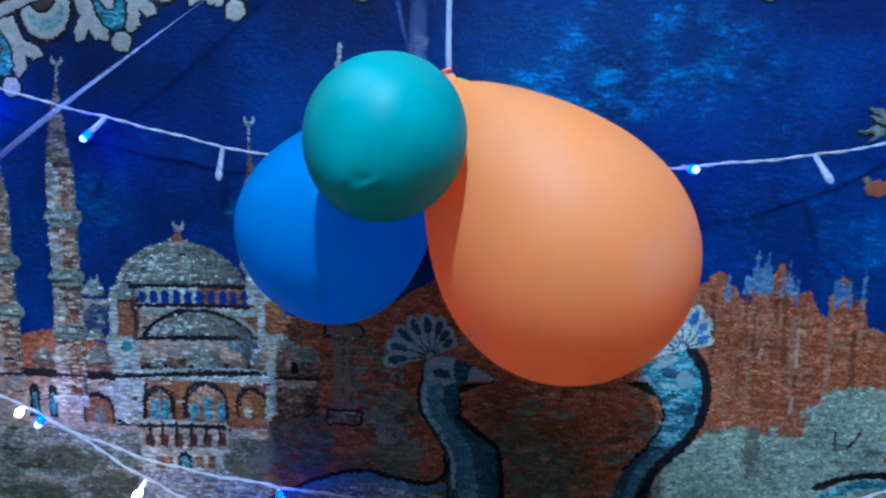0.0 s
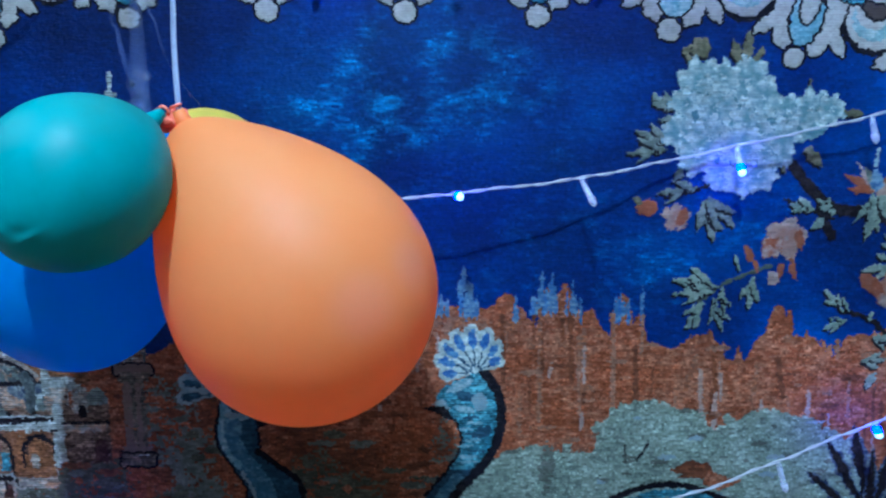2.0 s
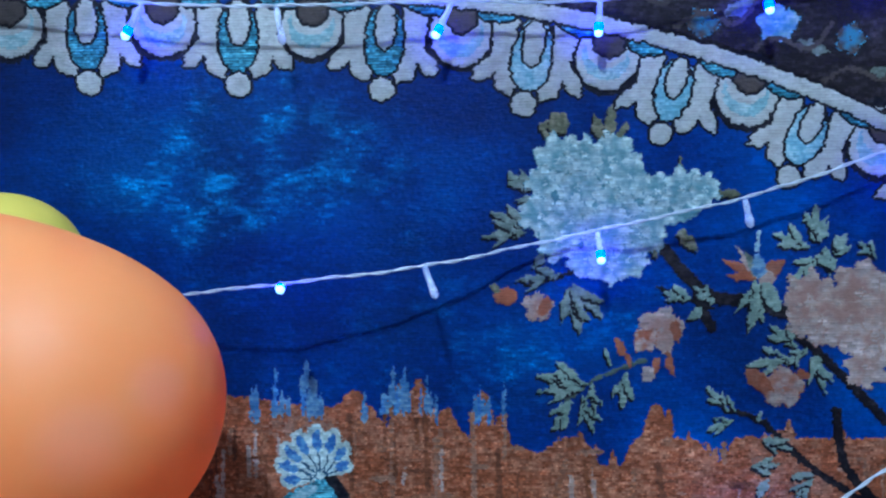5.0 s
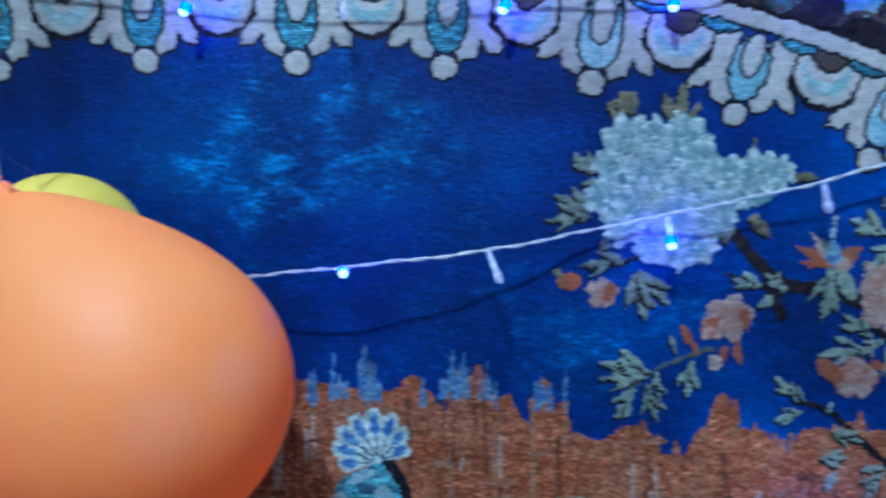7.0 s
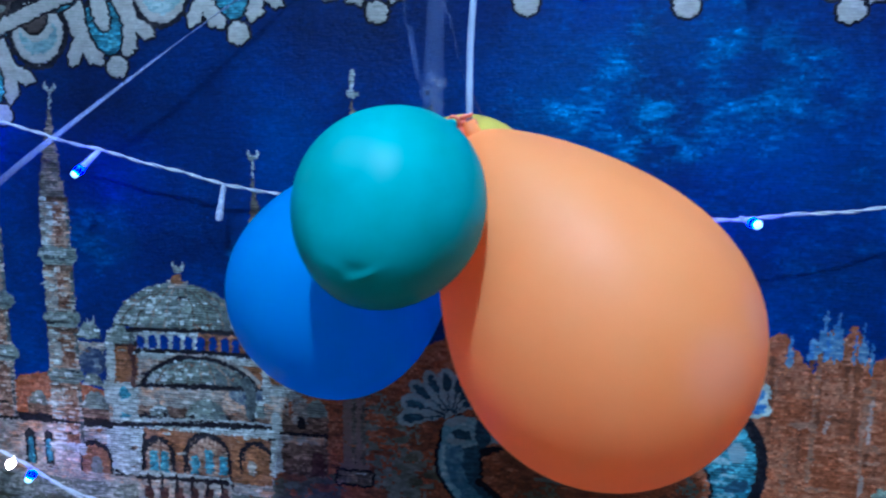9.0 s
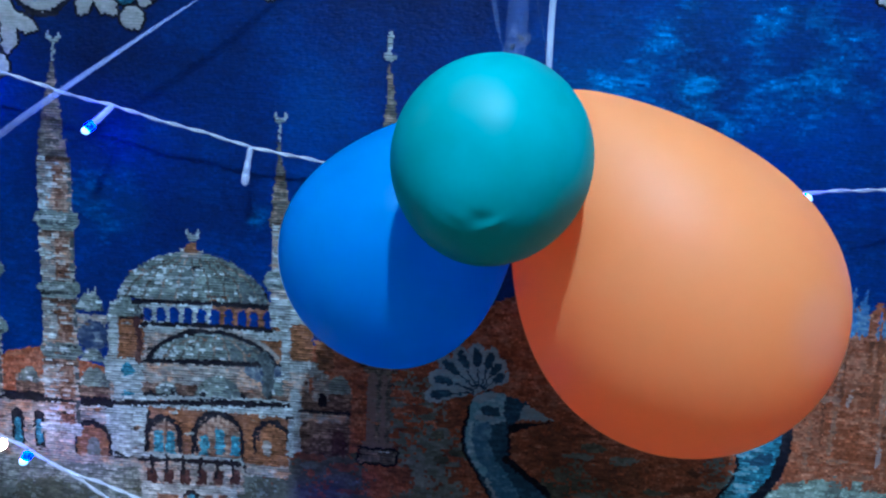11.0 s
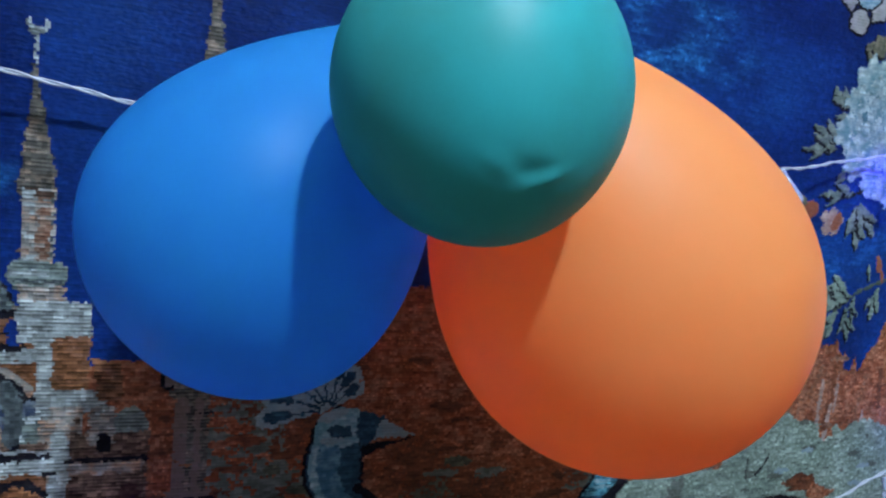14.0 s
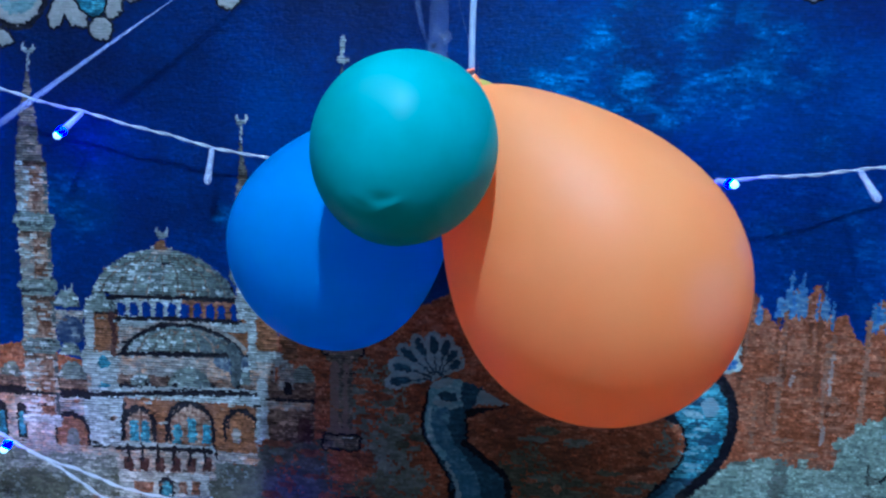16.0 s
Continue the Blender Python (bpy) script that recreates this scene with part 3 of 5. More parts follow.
def leaf(c, u0, v0, u1, v1, wide, edge=0):
    w = window(min(u0, u1) - wide, min(v0, v1) - wide, max(u0, u1) + wide, max(v0, v1) + wide)
    L = math.hypot(u1 - u0, v1 - v0)
    k, s = (u1 - u0) / L, (v1 - v0) / L
    a, b = ((UJ[w] - u0) * k + (VJ[w] - v0) * s) / L, (VJ[w] - v0) * k - (UJ[w] - u0) * s
    lay(w, (a > 0) & (a < 1) & (abs(b) < wide / 2 * np.sin(np.pi * np.clip(a, 0, 1) ** 0.8) ** 0.7 * (1 + 0.22 * FINE[w] + 0.18 * CLOUD[w])), c, edge)


def stroke(c, pts, wide, edge=0):
    pts = [tuple(p)[:2] for p in spline([(a, b, 0) for a, b in pts], 6)]
    us, vs = [p[0] for p in pts], [p[1] for p in pts]
    w = window(min(us) - wide, min(vs) - wide, max(us) + wide, max(vs) + wide)
    m = np.zeros(U[w].shape, bool)
    for (a, b), (e, f) in zip(pts, pts[1:]):
        L2 = (e - a) ** 2 + (f - b) ** 2 + 1e-9
        t = np.clip(((UJ[w] - a) * (e - a) + (VJ[w] - b) * (f - b)) / L2, 0, 1)
        m |= (UJ[w] - a - t * (e - a)) ** 2 + (VJ[w] - b - t * (f - b)) ** 2 < (wide / 2) ** 2
    lay(w, m, c, edge)


def dome(c, u, v, wide, h, edge=0):
    w = window(u - wide, v, u + wide, v + h)
    lay(w, (VJ[w] > v) & (((UJ[w] - u) / (wide / 2)) ** 2 + (np.maximum(VJ[w] - v, 0) / h) ** 1.7 < 1), c, edge)


def arch(c, u, v, wide, h, edge=0):
    w = window(u - wide, v, u + wide, v + h)
    top = v + h - wide / 2
    lay(w, (abs(UJ[w] - u) < wide / 2) & (VJ[w] > v) & ((VJ[w] < top) | ((UJ[w] - u) ** 2 + (VJ[w] - top) ** 2 < (wide / 2) ** 2)), c, edge)


def flower(c, u, v, r, n, heart, edge=0):
    w = window(u - 1.2 * r, v - 1.2 * r, u + 1.2 * r, v + 1.2 * r)
    t, d = np.arctan2(VJ[w] - v, UJ[w] - u), np.hypot(UJ[w] - u, VJ[w] - v)
    lobes = np.cos(n * t + 1.7 * u + v)
    whole = d < r * (0.90 + 0.12 * lobes + 0.05 * FINE[w])
    lay(w, grow(whole, 1) & ~whole & (SPECK[w] > 0.55), heart)
    lay(w, whole, c, edge)
    # petals fade from a pale rim to a deeper throat, with creases between them
    deep = (1.2 - d / r * 1.35 - 0.35 * lobes * (d / r) + 0.25 * FINE[w] + 0.15 * CLOUD[w]).clip(0, 1)[..., None]
    dye[w][whole] = (dye[w] * (1 - 0.85 * deep) + 0.85 * deep * np.array(DYES[heart][0]))[whole]
    lay(w, (d < r * 0.16) & (SPECK[w] > 0.4), c)


def crescent(c, u, v, r):
    w = window(u - r, v - r, u + r, v + r)
    d, e = np.hypot(UJ[w] - u, VJ[w] - v), np.hypot(UJ[w] - u, VJ[w] - v - 0.45 * r)
    lay(w, (d < r) & (e > 0.66 * r), c)


def border_unit(u, v, ang, k=1.0):
    """One repeat of the scalloped border: bead, petal, two forked legs, and the ringed eye beside it."""
    s, c = math.sin(ang), math.cos(ang)

    def to(a, b):
        return u + k * (a * c - b * s), v + k * (a * s + b * c)

    deg = math.degrees(ang)
    for side in (-1, 1):
        poly("cream", [to(side * a, b) for a, b in ((1.3, 5.9), (3.1, 5.9), (2.9, 3.2), (3.9, 2.1), (4.0, 1.2), (3.1, 1.3), (2.5, 2.1), (2.2, 0.9), (1.1, 0.5), (0.7, 1.4), (1.6, 2.8), (1.3, 4.2))], edge=1)
        oval("teal", *to(side * 2.9, 6.1), 1.35 * k, 0.5 * k, deg - 8 * side, edge=1)
    oval("teal" if u < 35 else "tealpale", *to(0, 3.5), 1.35 * k, 2.5 * k, deg, edge=1)
    oval("cream", *to(0, 4.5), 0.72 * k, 1.6 * k, deg, edge=1)
    oval("cream", *to(0, 0), 0.9 * k, 0.85 * k, deg, edge=1)


def border_eye(u, v, ang):
    s, c = math.sin(ang), math.cos(ang)
    oval("dark", u, v, 2.75, 3.0)
    oval("cream", u, v - 0.1, 2.3, 2.45)
    oval("ring", u + 0.2 * s, v - 0.2, 1.75, 1.7)
    oval("cream", u - 0.2 * s, v + 0.5 * c, 1.55, 1.45)
    oval("brown", u - 0.8 * s, v + 1.0 * c, 1.1, 1.15, edge=1)


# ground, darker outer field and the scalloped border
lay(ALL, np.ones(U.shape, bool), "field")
MID = 13.9


def brim(u):
    return 171.3 - 4.3 * (abs(u - MID) / 37.2) ** 2.5 - 0.35 * np.clip((u - 5) / 15, 0, 1)


BEADS = (-45.0, -34.6, -24.0, -13.4, -2.5, 8.5, 19.6, 30.2, 40.6, 50.65, 60.1, 69.2)     # hanging beads of the scalloped border


motif("outer_field", "near-black outer field with faint scrolls")
lay(ALL, VJ > brim(UJ) + 6.9, "outer")
for i in range(26):
    a = MID + 5.3 * (i - 12.5)
    flower("brown" if i % 3 else "ring", a, brim(a) + 10.4 + 1.6 * math.sin(2.1 * i), 1.1 + 0.4 * (i % 2), 5, "teal")
    leaf("greygreen", a + 1.5, brim(a) + 9.4, a + 3.9, brim(a) + 8.4 + (i % 3), 0.8)
    stroke("brown", [(a - 2, brim(a) + 8.6), (a, brim(a) + 9.6), (a + 2.4, brim(a) + 8.8), (a + 4, brim(a) + 10.6)], 0.35)
for a, b in zip(BEADS, BEADS[1:]):
    a = (a + b) / 2
    slope = math.atan2(brim(a + 1) - brim(a - 1), 2)
    motif("border_eye", "ringed pale eye of the woven border")
    border_eye(a - 4.8 * math.sin(slope), brim(a) + 4.6, slope)
for a in BEADS:
    slope = math.atan2(brim(a + 1) - brim(a - 1), 2)
    motif("border_scallop", "cream and teal forked scallop of the woven border")
    border_unit(a, brim(a), slope, 1.0 if a < 45 else 0.94)

motif("border_cord", "cream woven cord along the border")
lay(ALL, abs(VJ - brim(UJ) - 6.9) < 0.55, "cream", 1)

# paler patches of pile brushed the other way, sheen and glints painted in dye
motif("field")
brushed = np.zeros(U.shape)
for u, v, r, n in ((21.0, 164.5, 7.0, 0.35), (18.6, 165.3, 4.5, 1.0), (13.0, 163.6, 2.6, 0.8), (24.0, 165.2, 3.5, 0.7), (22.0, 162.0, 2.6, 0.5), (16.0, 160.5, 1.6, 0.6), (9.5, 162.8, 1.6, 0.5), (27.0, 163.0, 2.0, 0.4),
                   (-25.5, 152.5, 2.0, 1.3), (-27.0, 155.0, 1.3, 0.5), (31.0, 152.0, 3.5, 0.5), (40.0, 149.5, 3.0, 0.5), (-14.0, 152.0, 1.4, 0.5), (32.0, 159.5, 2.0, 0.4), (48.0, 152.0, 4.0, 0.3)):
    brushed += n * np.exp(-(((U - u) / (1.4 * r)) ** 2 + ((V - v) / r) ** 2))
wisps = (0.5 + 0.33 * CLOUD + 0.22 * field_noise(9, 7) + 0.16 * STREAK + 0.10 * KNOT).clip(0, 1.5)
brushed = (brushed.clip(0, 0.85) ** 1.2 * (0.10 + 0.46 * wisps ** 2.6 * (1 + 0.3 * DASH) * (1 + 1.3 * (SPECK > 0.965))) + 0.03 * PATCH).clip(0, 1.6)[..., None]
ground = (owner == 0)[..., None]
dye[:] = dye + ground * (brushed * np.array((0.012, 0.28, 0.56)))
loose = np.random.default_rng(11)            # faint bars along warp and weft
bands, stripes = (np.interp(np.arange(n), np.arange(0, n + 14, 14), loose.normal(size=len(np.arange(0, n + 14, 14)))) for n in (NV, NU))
# ground dye painted darker leftwards and upwards, in place of light falling off
light_and_bars = (0.85 + 0.11 * np.tanh((U - 24) / 24) - 0.012 * (V - 155) + 0.09 * PATCH + 0.05 * bands[:, None] + 0.05 * stripes[None]).clip(0.3, 1.7)[..., None]
dye[:] = np.where(ground, dye * light_and_bars, dye)

motif("tree_band", "rust-orange woven band of pointed trees along a blue sky")
poly("rust", [(16.2, 146.3), (21.3, 146.6), (25.4, 146.4), (27.3, 147.2), (28.7, 146.9), (30.1, 145.1), (31.2, 146.7), (33.3, 146.6), (34.9, 146.1), (36.3, 144.2), (37, 146.1), (38.1, 145.7), (39.4, 143.8), (41.7, 143.1), (43.5, 144.3), (44.7, 144.3), (46, 142.2), (47.8, 142), (48.7, 143.9), (49.5, 144.4), (51.9, 144.2), (53.8, 143.5), (55.3, 142.1), (56.5, 144), (62.9, 143.9), (87.6, 144.2), (89.8, 129.3), (16.1, 128.2)])
poly("rust", [(-41.2, 139.4), (-36.5, 139.6), (-34.1, 140.5), (-31.2, 140.9), (-28.4, 139.9), (-23.5, 139), (-8.7, 142.8), (-2.5, 143), (5.5, 147.4), (15.1, 148.1), (26.8, 146.5), (28.7, 145.7), (30.3, 121.9), (-43.4, 115.8)])
dome("rust", 23.8, 145.9, 1.90, 0.9)
ragged("rustpale", 24.0, 144.9, 3.2, 1.1)
dome("rust", 27.7, 146.5, 2.09, 1.43)
dome("rust", 31.2, 146.5, 2.34, 1.80)
dome("rust", 32.6, 146.1, 1.44, 2.70)
dome("rust", 34.7, 144.2, 1.52, 2.38)
dome("rust", 37.4, 143.8, 1.98, 4.06)
dome("rust", 38.8, 143.3, 1.33, 2.85)
dome("rust", 44.4, 141.5, 3.23, 2.85)
dome("rust", 50.4, 142.5, 2.28, 4.27)
dome("rust", 51.4, 142.5, 0.95, 3.80)
dome("rust", 53, 142.1, 2.85, 1.90)
dome("rust", 57.6, 142.1, 3.60, 2.02)
dome("rust", 59.9, 142.2, 2.85, 2.37)
leaf("skyblue", 30.1, 145.9, 30, 147.9, 0.36)
leaf("skyblue", 30.4, 145.9, 30.4, 148.5, 0.36)
leaf("skyblue", 30.8, 145.9, 30.7, 147.9, 0.38)
leaf("skyblue", 31.1, 146.1, 31, 148.5, 0.36)
leaf("skyblue", 31.4, 146.1, 31.4, 149.4, 0.38)
leaf("skyblue", 31.8, 146.1, 31.7, 148.6, 0.38)
leaf("skyblue", 33.2, 145.9, 33.1, 147.7, 0.38)
leaf("skyblue", 33.5, 145.9, 33.4, 148.2, 0.36)
leaf("skyblue", 33.9, 145.9, 33.9, 147.7, 0.36)
leaf("skyblue", 37.1, 145.9, 37, 147.5, 0.38)
leaf("skyblue", 37.3, 145.9, 37.2, 147.9, 0.36)
leaf("skyblue", 37.5, 145.9, 37.5, 147.5, 0.38)
leaf("skyblue", 24.3, 145.7, 24.2, 147.7, 0.36)
leaf("skyblue", 24.8, 145.8, 24.7, 148.3, 0.38)
leaf("skyblue", 25.2, 145.8, 25.2, 147.7, 0.36)
leaf("skyblue", 21.8, 145.9, 21.7, 147.6, 0.38)
leaf("skyblue", 22.2, 146, 22.2, 148.1, 0.36)
leaf("skyblue", 22.7, 146, 22.7, 147.6, 0.36)
for k in range(34):
    a = (21.6, 24.4, 30.2, 31.2, 33.3, 36.9, 37.3, 38.4)[k % 8] + 0.62 * math.sin(5.1 * k)
    leaf("skyblue" if k % 3 else "sheen", a, 145.9 if a < 33 else 145.2, a + 0.1, (148.6 if a < 32 else 147.4) + 1.3 * math.sin(2.7 * k), 0.30)
stroke("rustpale", [(30.5, 146.5), (30.5, 141.3), (30.4, 136.9)], 0.36)
stroke("rustpale", [(36.6, 146.1), (36.7, 141.4), (36.7, 137)], 0.43)
stroke("rustpale", [(33.8, 144.2), (33.9, 137.4)], 0.32)
stroke("rustpale", [(55.7, 142.1), (55.6, 143.5)], 0.38)
stroke("rustpale", [(43.6, 142.4), (42.8, 139.5)], 0.45)
stroke("rustpale", [(48.8, 141.5), (48.5, 138.6)], 0.41)
stroke("rustdark", [(27.3, 146), (27.4, 140.3)], 0.45)
stroke("rustdark", [(33.1, 146.1), (33.2, 140.3)], 0.48)
stroke("rustdark", [(38.5, 143.3), (38.7, 138.5)], 0.43)
stroke("rustdark", [(45, 142.4), (45.4, 139.5)], 0.40)
stroke("rustdark", [(50.6, 142), (51.1, 138.7)], 0.47)
ragged("rustdark", 0.5, 139, 3.68, 2.10)
ragged("rustdark", 0, 132.7, 3.15, 2.10)
ragged("rustdark", 13.7, 133.4, 3.50, 2.00)
ragged("rustdark", 9.7, 135.3, 2.01, 3.01)
ragged("rustdark", 16.3, 129.9, 2.51, 2.01)
ragged("rustdark", 10.8, 128.5, 3.01, 1.51)
ragged("greygreen", -2, 136.8, 2.37, 3.15)
ragged("greygreen", 0.6, 129.4, 3.15, 2.10)
ragged("greygreen", 21.9, 134.9, 1.43, 1.90)
for i in range(110):
    a = rng.uniform(16, 79)
    top = float(VJ[:, int((a - U0) / CU)][owner[:, int((a - U0) / CU)] == now].max(initial=140.0))
    if i % 4 == 0:
        leaf("skyblue" if a < 39 else "rust", a, top - 2.0, a + rng.uniform(-0.2, 0.2), top + rng.uniform(0.3, 1.3), rng.uniform(0.3, 0.7))
    else:
        b = top - rng.uniform(0.5, 9.0)
        stroke(("rustpale", "rustdark", "rustpale", "blush")[i % 4], [(a, b), (a + rng.uniform(-0.2, 0.2), b - rng.uniform(1.0, 4.0))], rng.uniform(0.12, 0.4))
for i in range(170):
    a, b = rng.uniform(-8, 79), rng.uniform(126, 144)
    if owner[int((b - V0) / CV), int((a - U0) / CU)] == now:
        oval("rustdark" if a < 24 or i % 3 == 0 else "rustpale", a, b, rng.uniform(0.3, 1.2), rng.uniform(0.1, 0.3))
motif("grey_green_bush", "pale grey-green woven bush with ragged top")
poly("bush", [(26.6, 131.4), (27.5, 133.9), (30.3, 134.4), (32.2, 133.6), (35.1, 134), (35.7, 136.5), (37.3, 138), (39.4, 138.7), (42, 138), (43.9, 137.3), (45.4, 135.9), (47, 136.6), (48.6, 137.6), (50.9, 137.4), (53.3, 136.7), (55.3, 135.5), (58.2, 134.3), (61.1, 128.8), (26.6, 128.4)])
ragged("greygreen", 32.5, 133, 0.95, 1.24)
stroke("dark", [(37.8, 134.5), (37.9, 133)], 0.19)
stroke("dark", [(38.9, 133.3), (39.8, 134.7)], 0.24)
poly("rustdark", [(42.3, 131.6), (43.6, 132.6), (45, 133.2), (45.6, 131.7)])
poly("rustdark", [(41.6, 132.3), (43.5, 133.3), (45.4, 132.7), (44.5, 131.5)])
poly("rust", [(45, 132.3), (47.9, 131.3), (46, 130.5), (44.5, 131)])
for i in range(150):
    a = rng.uniform(25, 62)
    col = owner[:, int((a - U0) / CU)] == now
    if col.any():
        top = float(V[:, 0][col].max())
        if i % 2:
            oval("bush", a, top - 0.1, rng.uniform(0.2, 0.5), rng.uniform(0.2, 0.45))
        else:
            oval("greygreen" if i % 6 == 0 else "pale" if i % 6 == 2 else "bush", a, rng.uniform(max(top - 7, 126), top), rng.uniform(0.3, 0.9), rng.uniform(0.12, 0.3))
oval("bush", 25.1, 129.4, 2.14, 2.85)
oval("bush", 26.1, 131.6, 1.90, 1.90)
oval("bush", 28, 132.2, 2.39, 1.72)
oval("bush", 30.1, 132.3, 2.85, 1.90)
oval("bush", 32.5, 131.5, 2.85, 2.38)
oval("bush", 27.5, 128.5, 3.81, 2.85)
oval("bush", 32.2, 128.3, 4.06, 2.70)
ragged("greygreen", 31.2, 132.4, 0.57, 1.91)
motif("meadow", "grey-green woven meadow below the mosque")
poly("meadow", [(-41.9, 131.7), (-32.5, 131.7), (-26.7, 132), (-14.9, 132.9), (-13.3, 130.2), (-11.3, 126.5), (-9.2, 118.6), (-43.4, 115.8)])
ragged("olive", -31.5, 128, 3.46, 1.15)
ragged("olive", -26.5, 125.7, 2.31, 1.27)
ragged("olive", -35.4, 124.2, 3.60, 0.96)
for i in range(120):
    a, b = rng.uniform(-45, 0), rng.uniform(113, 134)
    if owner[int((b - V0) / CV), int((a - U0) / CU)] == now:
        oval(("olive", "stone", "greygreen")[i % 3], a, b, rng.uniform(0.4, 1.8), rng.uniform(0.12, 0.35))
motif("dark_green_bush", "dark olive woven bush beside the mosque")
ragged("olive", -13.9, 130.2, 3.04, 3.31)
ragged("olive", -10.1, 131, 3.15, 3.15)
ragged("olive", -6.8, 130.6, 2.63, 2.89)
ragged("olive", -8.9, 133.2, 2.10, 1.84)
ragged("olive", -4.7, 128.6, 3.15, 2.10)
ragged("greygreen", -15.5, 131.8, 2.20, 2.20)
ragged("olive", -2.6, 127.6, 4.75, 2.64)
ragged("olive", 1.6, 126.8, 3.68, 2.10)
ragged("greygreen", 0, 134.8, 2.63, 2.37)
ragged("olive", 13.8, 128.7, 3.00, 3.00)
ragged("olive", 10.8, 131.2, 2.00, 2.50)
for i in range(150):
    a, b = rng.uniform(-12, 22), rng.uniform(124, 140)
    oval(("olive", "rustdark", "greygreen", "rust", "olive", "rustdark")[i % 6] if b < 136 else ("rustdark", "rust")[i % 2], a, b, rng.uniform(0.3, 1.3), rng.uniform(0.12, 0.4))


def leaded(u, v, wide, h, edge=0):
    """A leaded dome: pale yarn on one flank, dark flecks on the other."""
    dome("lead", u, v, wide, h, edge)
    w = window(u - wide, v, u + wide, v + h)
    inside = (VJ[w] > v) & (((UJ[w] - u) / (wide / 2)) ** 2 + (np.maximum(VJ[w] - v, 0) / h) ** 1.7 < 1)
    r = (UJ[w] - u) / (wide / 2)
    lay(w, inside & (r + 0.32 * DASH[w] + 0.2 * KNOT[w] + 0.15 * CLOUD[w] > 0.62), "leaddark")
    lay(w, inside & (0.45 * DASH[w] + 0.2 * KNOT[w] - 0.5 * r > 0.62), "white")


def shaft(u0, v0, u1, v1):
    """A stretch of minaret: pale stone, a brick stripe, a dark far side."""
    wide = u1 - u0
    rect("stone", u0, v0, u1, v1)
    w = window(u0, v0, u1, v1, 0)
    near = (U[w] > u0) & (U[w] < u1) & (V[w] > v0) & (V[w] < v1)
    x = (UJ[w] - u0) / wide
    lay(w, near & (x > 0.46) & (x < 0.88) & (DASH[w] < 0.9), "brick")
    lay(w, near & (x < 0.42) & (DASH[w] > 0.5), "white")
    lay(w, near & (x > 0.9) & (DASH[w] < 0.5), "leaddark")
    lay(w, near & (V[w] > v1 - 0.45) & (DASH[w] < 0.8), "brickdark")


def balcony(u0, v0, u1, v1):
    """A flared gallery round a minaret, with a shaded step below it."""
    h, q = v1 - v0, 0.12 * (u1 - u0)
    rect("leaddark", u0 + 2 * q, v0 - 0.3, u1 - 1.5 * q, v0 + 0.1)
    poly("lead", [(u0 + 1.6 * q, v0), (u0, v0 + 0.45 * h), (u0 + 0.3 * q, v1 - 0.15 * h), (u0 + 1.2 * q, v1), (u1 - 1.2 * q, v1), (u1 - 0.3 * q, v1 - 0.15 * h), (u1, v0 + 0.45 * h), (u1 - 1.6 * q, v0)])
    rect("white", u0 + 0.5 * q, v0 + 0.5 * h, u1 - 2.5 * q, v0 + 0.72 * h)
    rect("leaddark", u0 + 1.2 * q, v0 + 0.3 * h, u1 - 0.8 * q, v0 + 0.42 * h)


motif("mosque", "woven grey and orange domed mosque with arcades")
rect("stone", -26.4, 131.1, -11.4, 141.9)
rect("orange", -23.8, 132.1, -11.5, 137.3)
rect("stone", -42, 131.1, -26.1, 136.7)
poly("rust", [(-41.1, 140.5), (-36.5, 139.6), (-34.1, 140.5), (-33.7, 138.6), (-41.5, 136)])
rect("orange", -26.2, 140, -23.2, 144.4)
rect("stone", -26.4, 140, -25.5, 143.9)
rect("white", -26.7, 132, -23.3, 140.4, edge=1)
rect("stone", -23.7, 140.1, -11.3, 145.8)
rect("orange", -15.2, 140.5, -11.3, 145.1)
rect("stone", -34.4, 136.2, -26, 138.4)
leaded( -33.2, 137.5, 2.07, 1.61)
leaded( -31.2, 137.6, 1.73, 1.61)
leaded( -27.6, 137.8, 2.53, 1.61)
rect("brickdark", -34.4, 136.8, -26.3, 137.8)
rect("dark", -36.2, 136.1, -26.1, 136.9)
motif("dome", "grey-green woven main dome with crescent finial")
leaded( -19.4, 145.4, 12.22, 3.96, edge=1)
rect("stone", -20.3, 148.9, -18.6, 149.5)
dome("orange", -19.5, 149.3, 1.16, 0.84)
crescent("white", -19.4, 150.8, 0.53)
stroke("stonedark", [(-24.9, 145.4), (-23.9, 147), (-21.3, 148.7)], 0.16)
stroke("stonedark", [(-23.5, 145.4), (-22.8, 147), (-20.8, 148.8)], 0.17)
stroke("stonedark", [(-22.1, 145.5), (-21.6, 147.1), (-20.3, 148.8)], 0.16)
stroke("stonedark", [(-20.8, 145.5), (-20.5, 147.1), (-19.9, 148.8)], 0.17)
stroke("stonedark", [(-19.4, 145.6), (-19.3, 147.1), (-19.4, 148.8)], 0.17)
stroke("stonedark", [(-18.1, 145.6), (-18.2, 147.2), (-18.9, 148.8)], 0.16)
stroke("stonedark", [(-16.7, 145.7), (-17.1, 147.2), (-18.4, 148.8)], 0.17)
stroke("stonedark", [(-15.4, 145.7), (-16, 147.2), (-17.9, 148.8)], 0.16)
stroke("stonedark", [(-14, 145.7), (-14.8, 147.3), (-17.4, 148.8)], 0.16)
stroke("white", [(-22.6, 147.8), (-20.3, 148.1), (-18.6, 148.1)], 0.16)
stroke("white", [(-23.4, 147), (-20.3, 147.3), (-18.7, 147.4)], 0.17)
stroke("white", [(-24.3, 146.2), (-20.3, 146.5), (-18.7, 146.6)], 0.16)
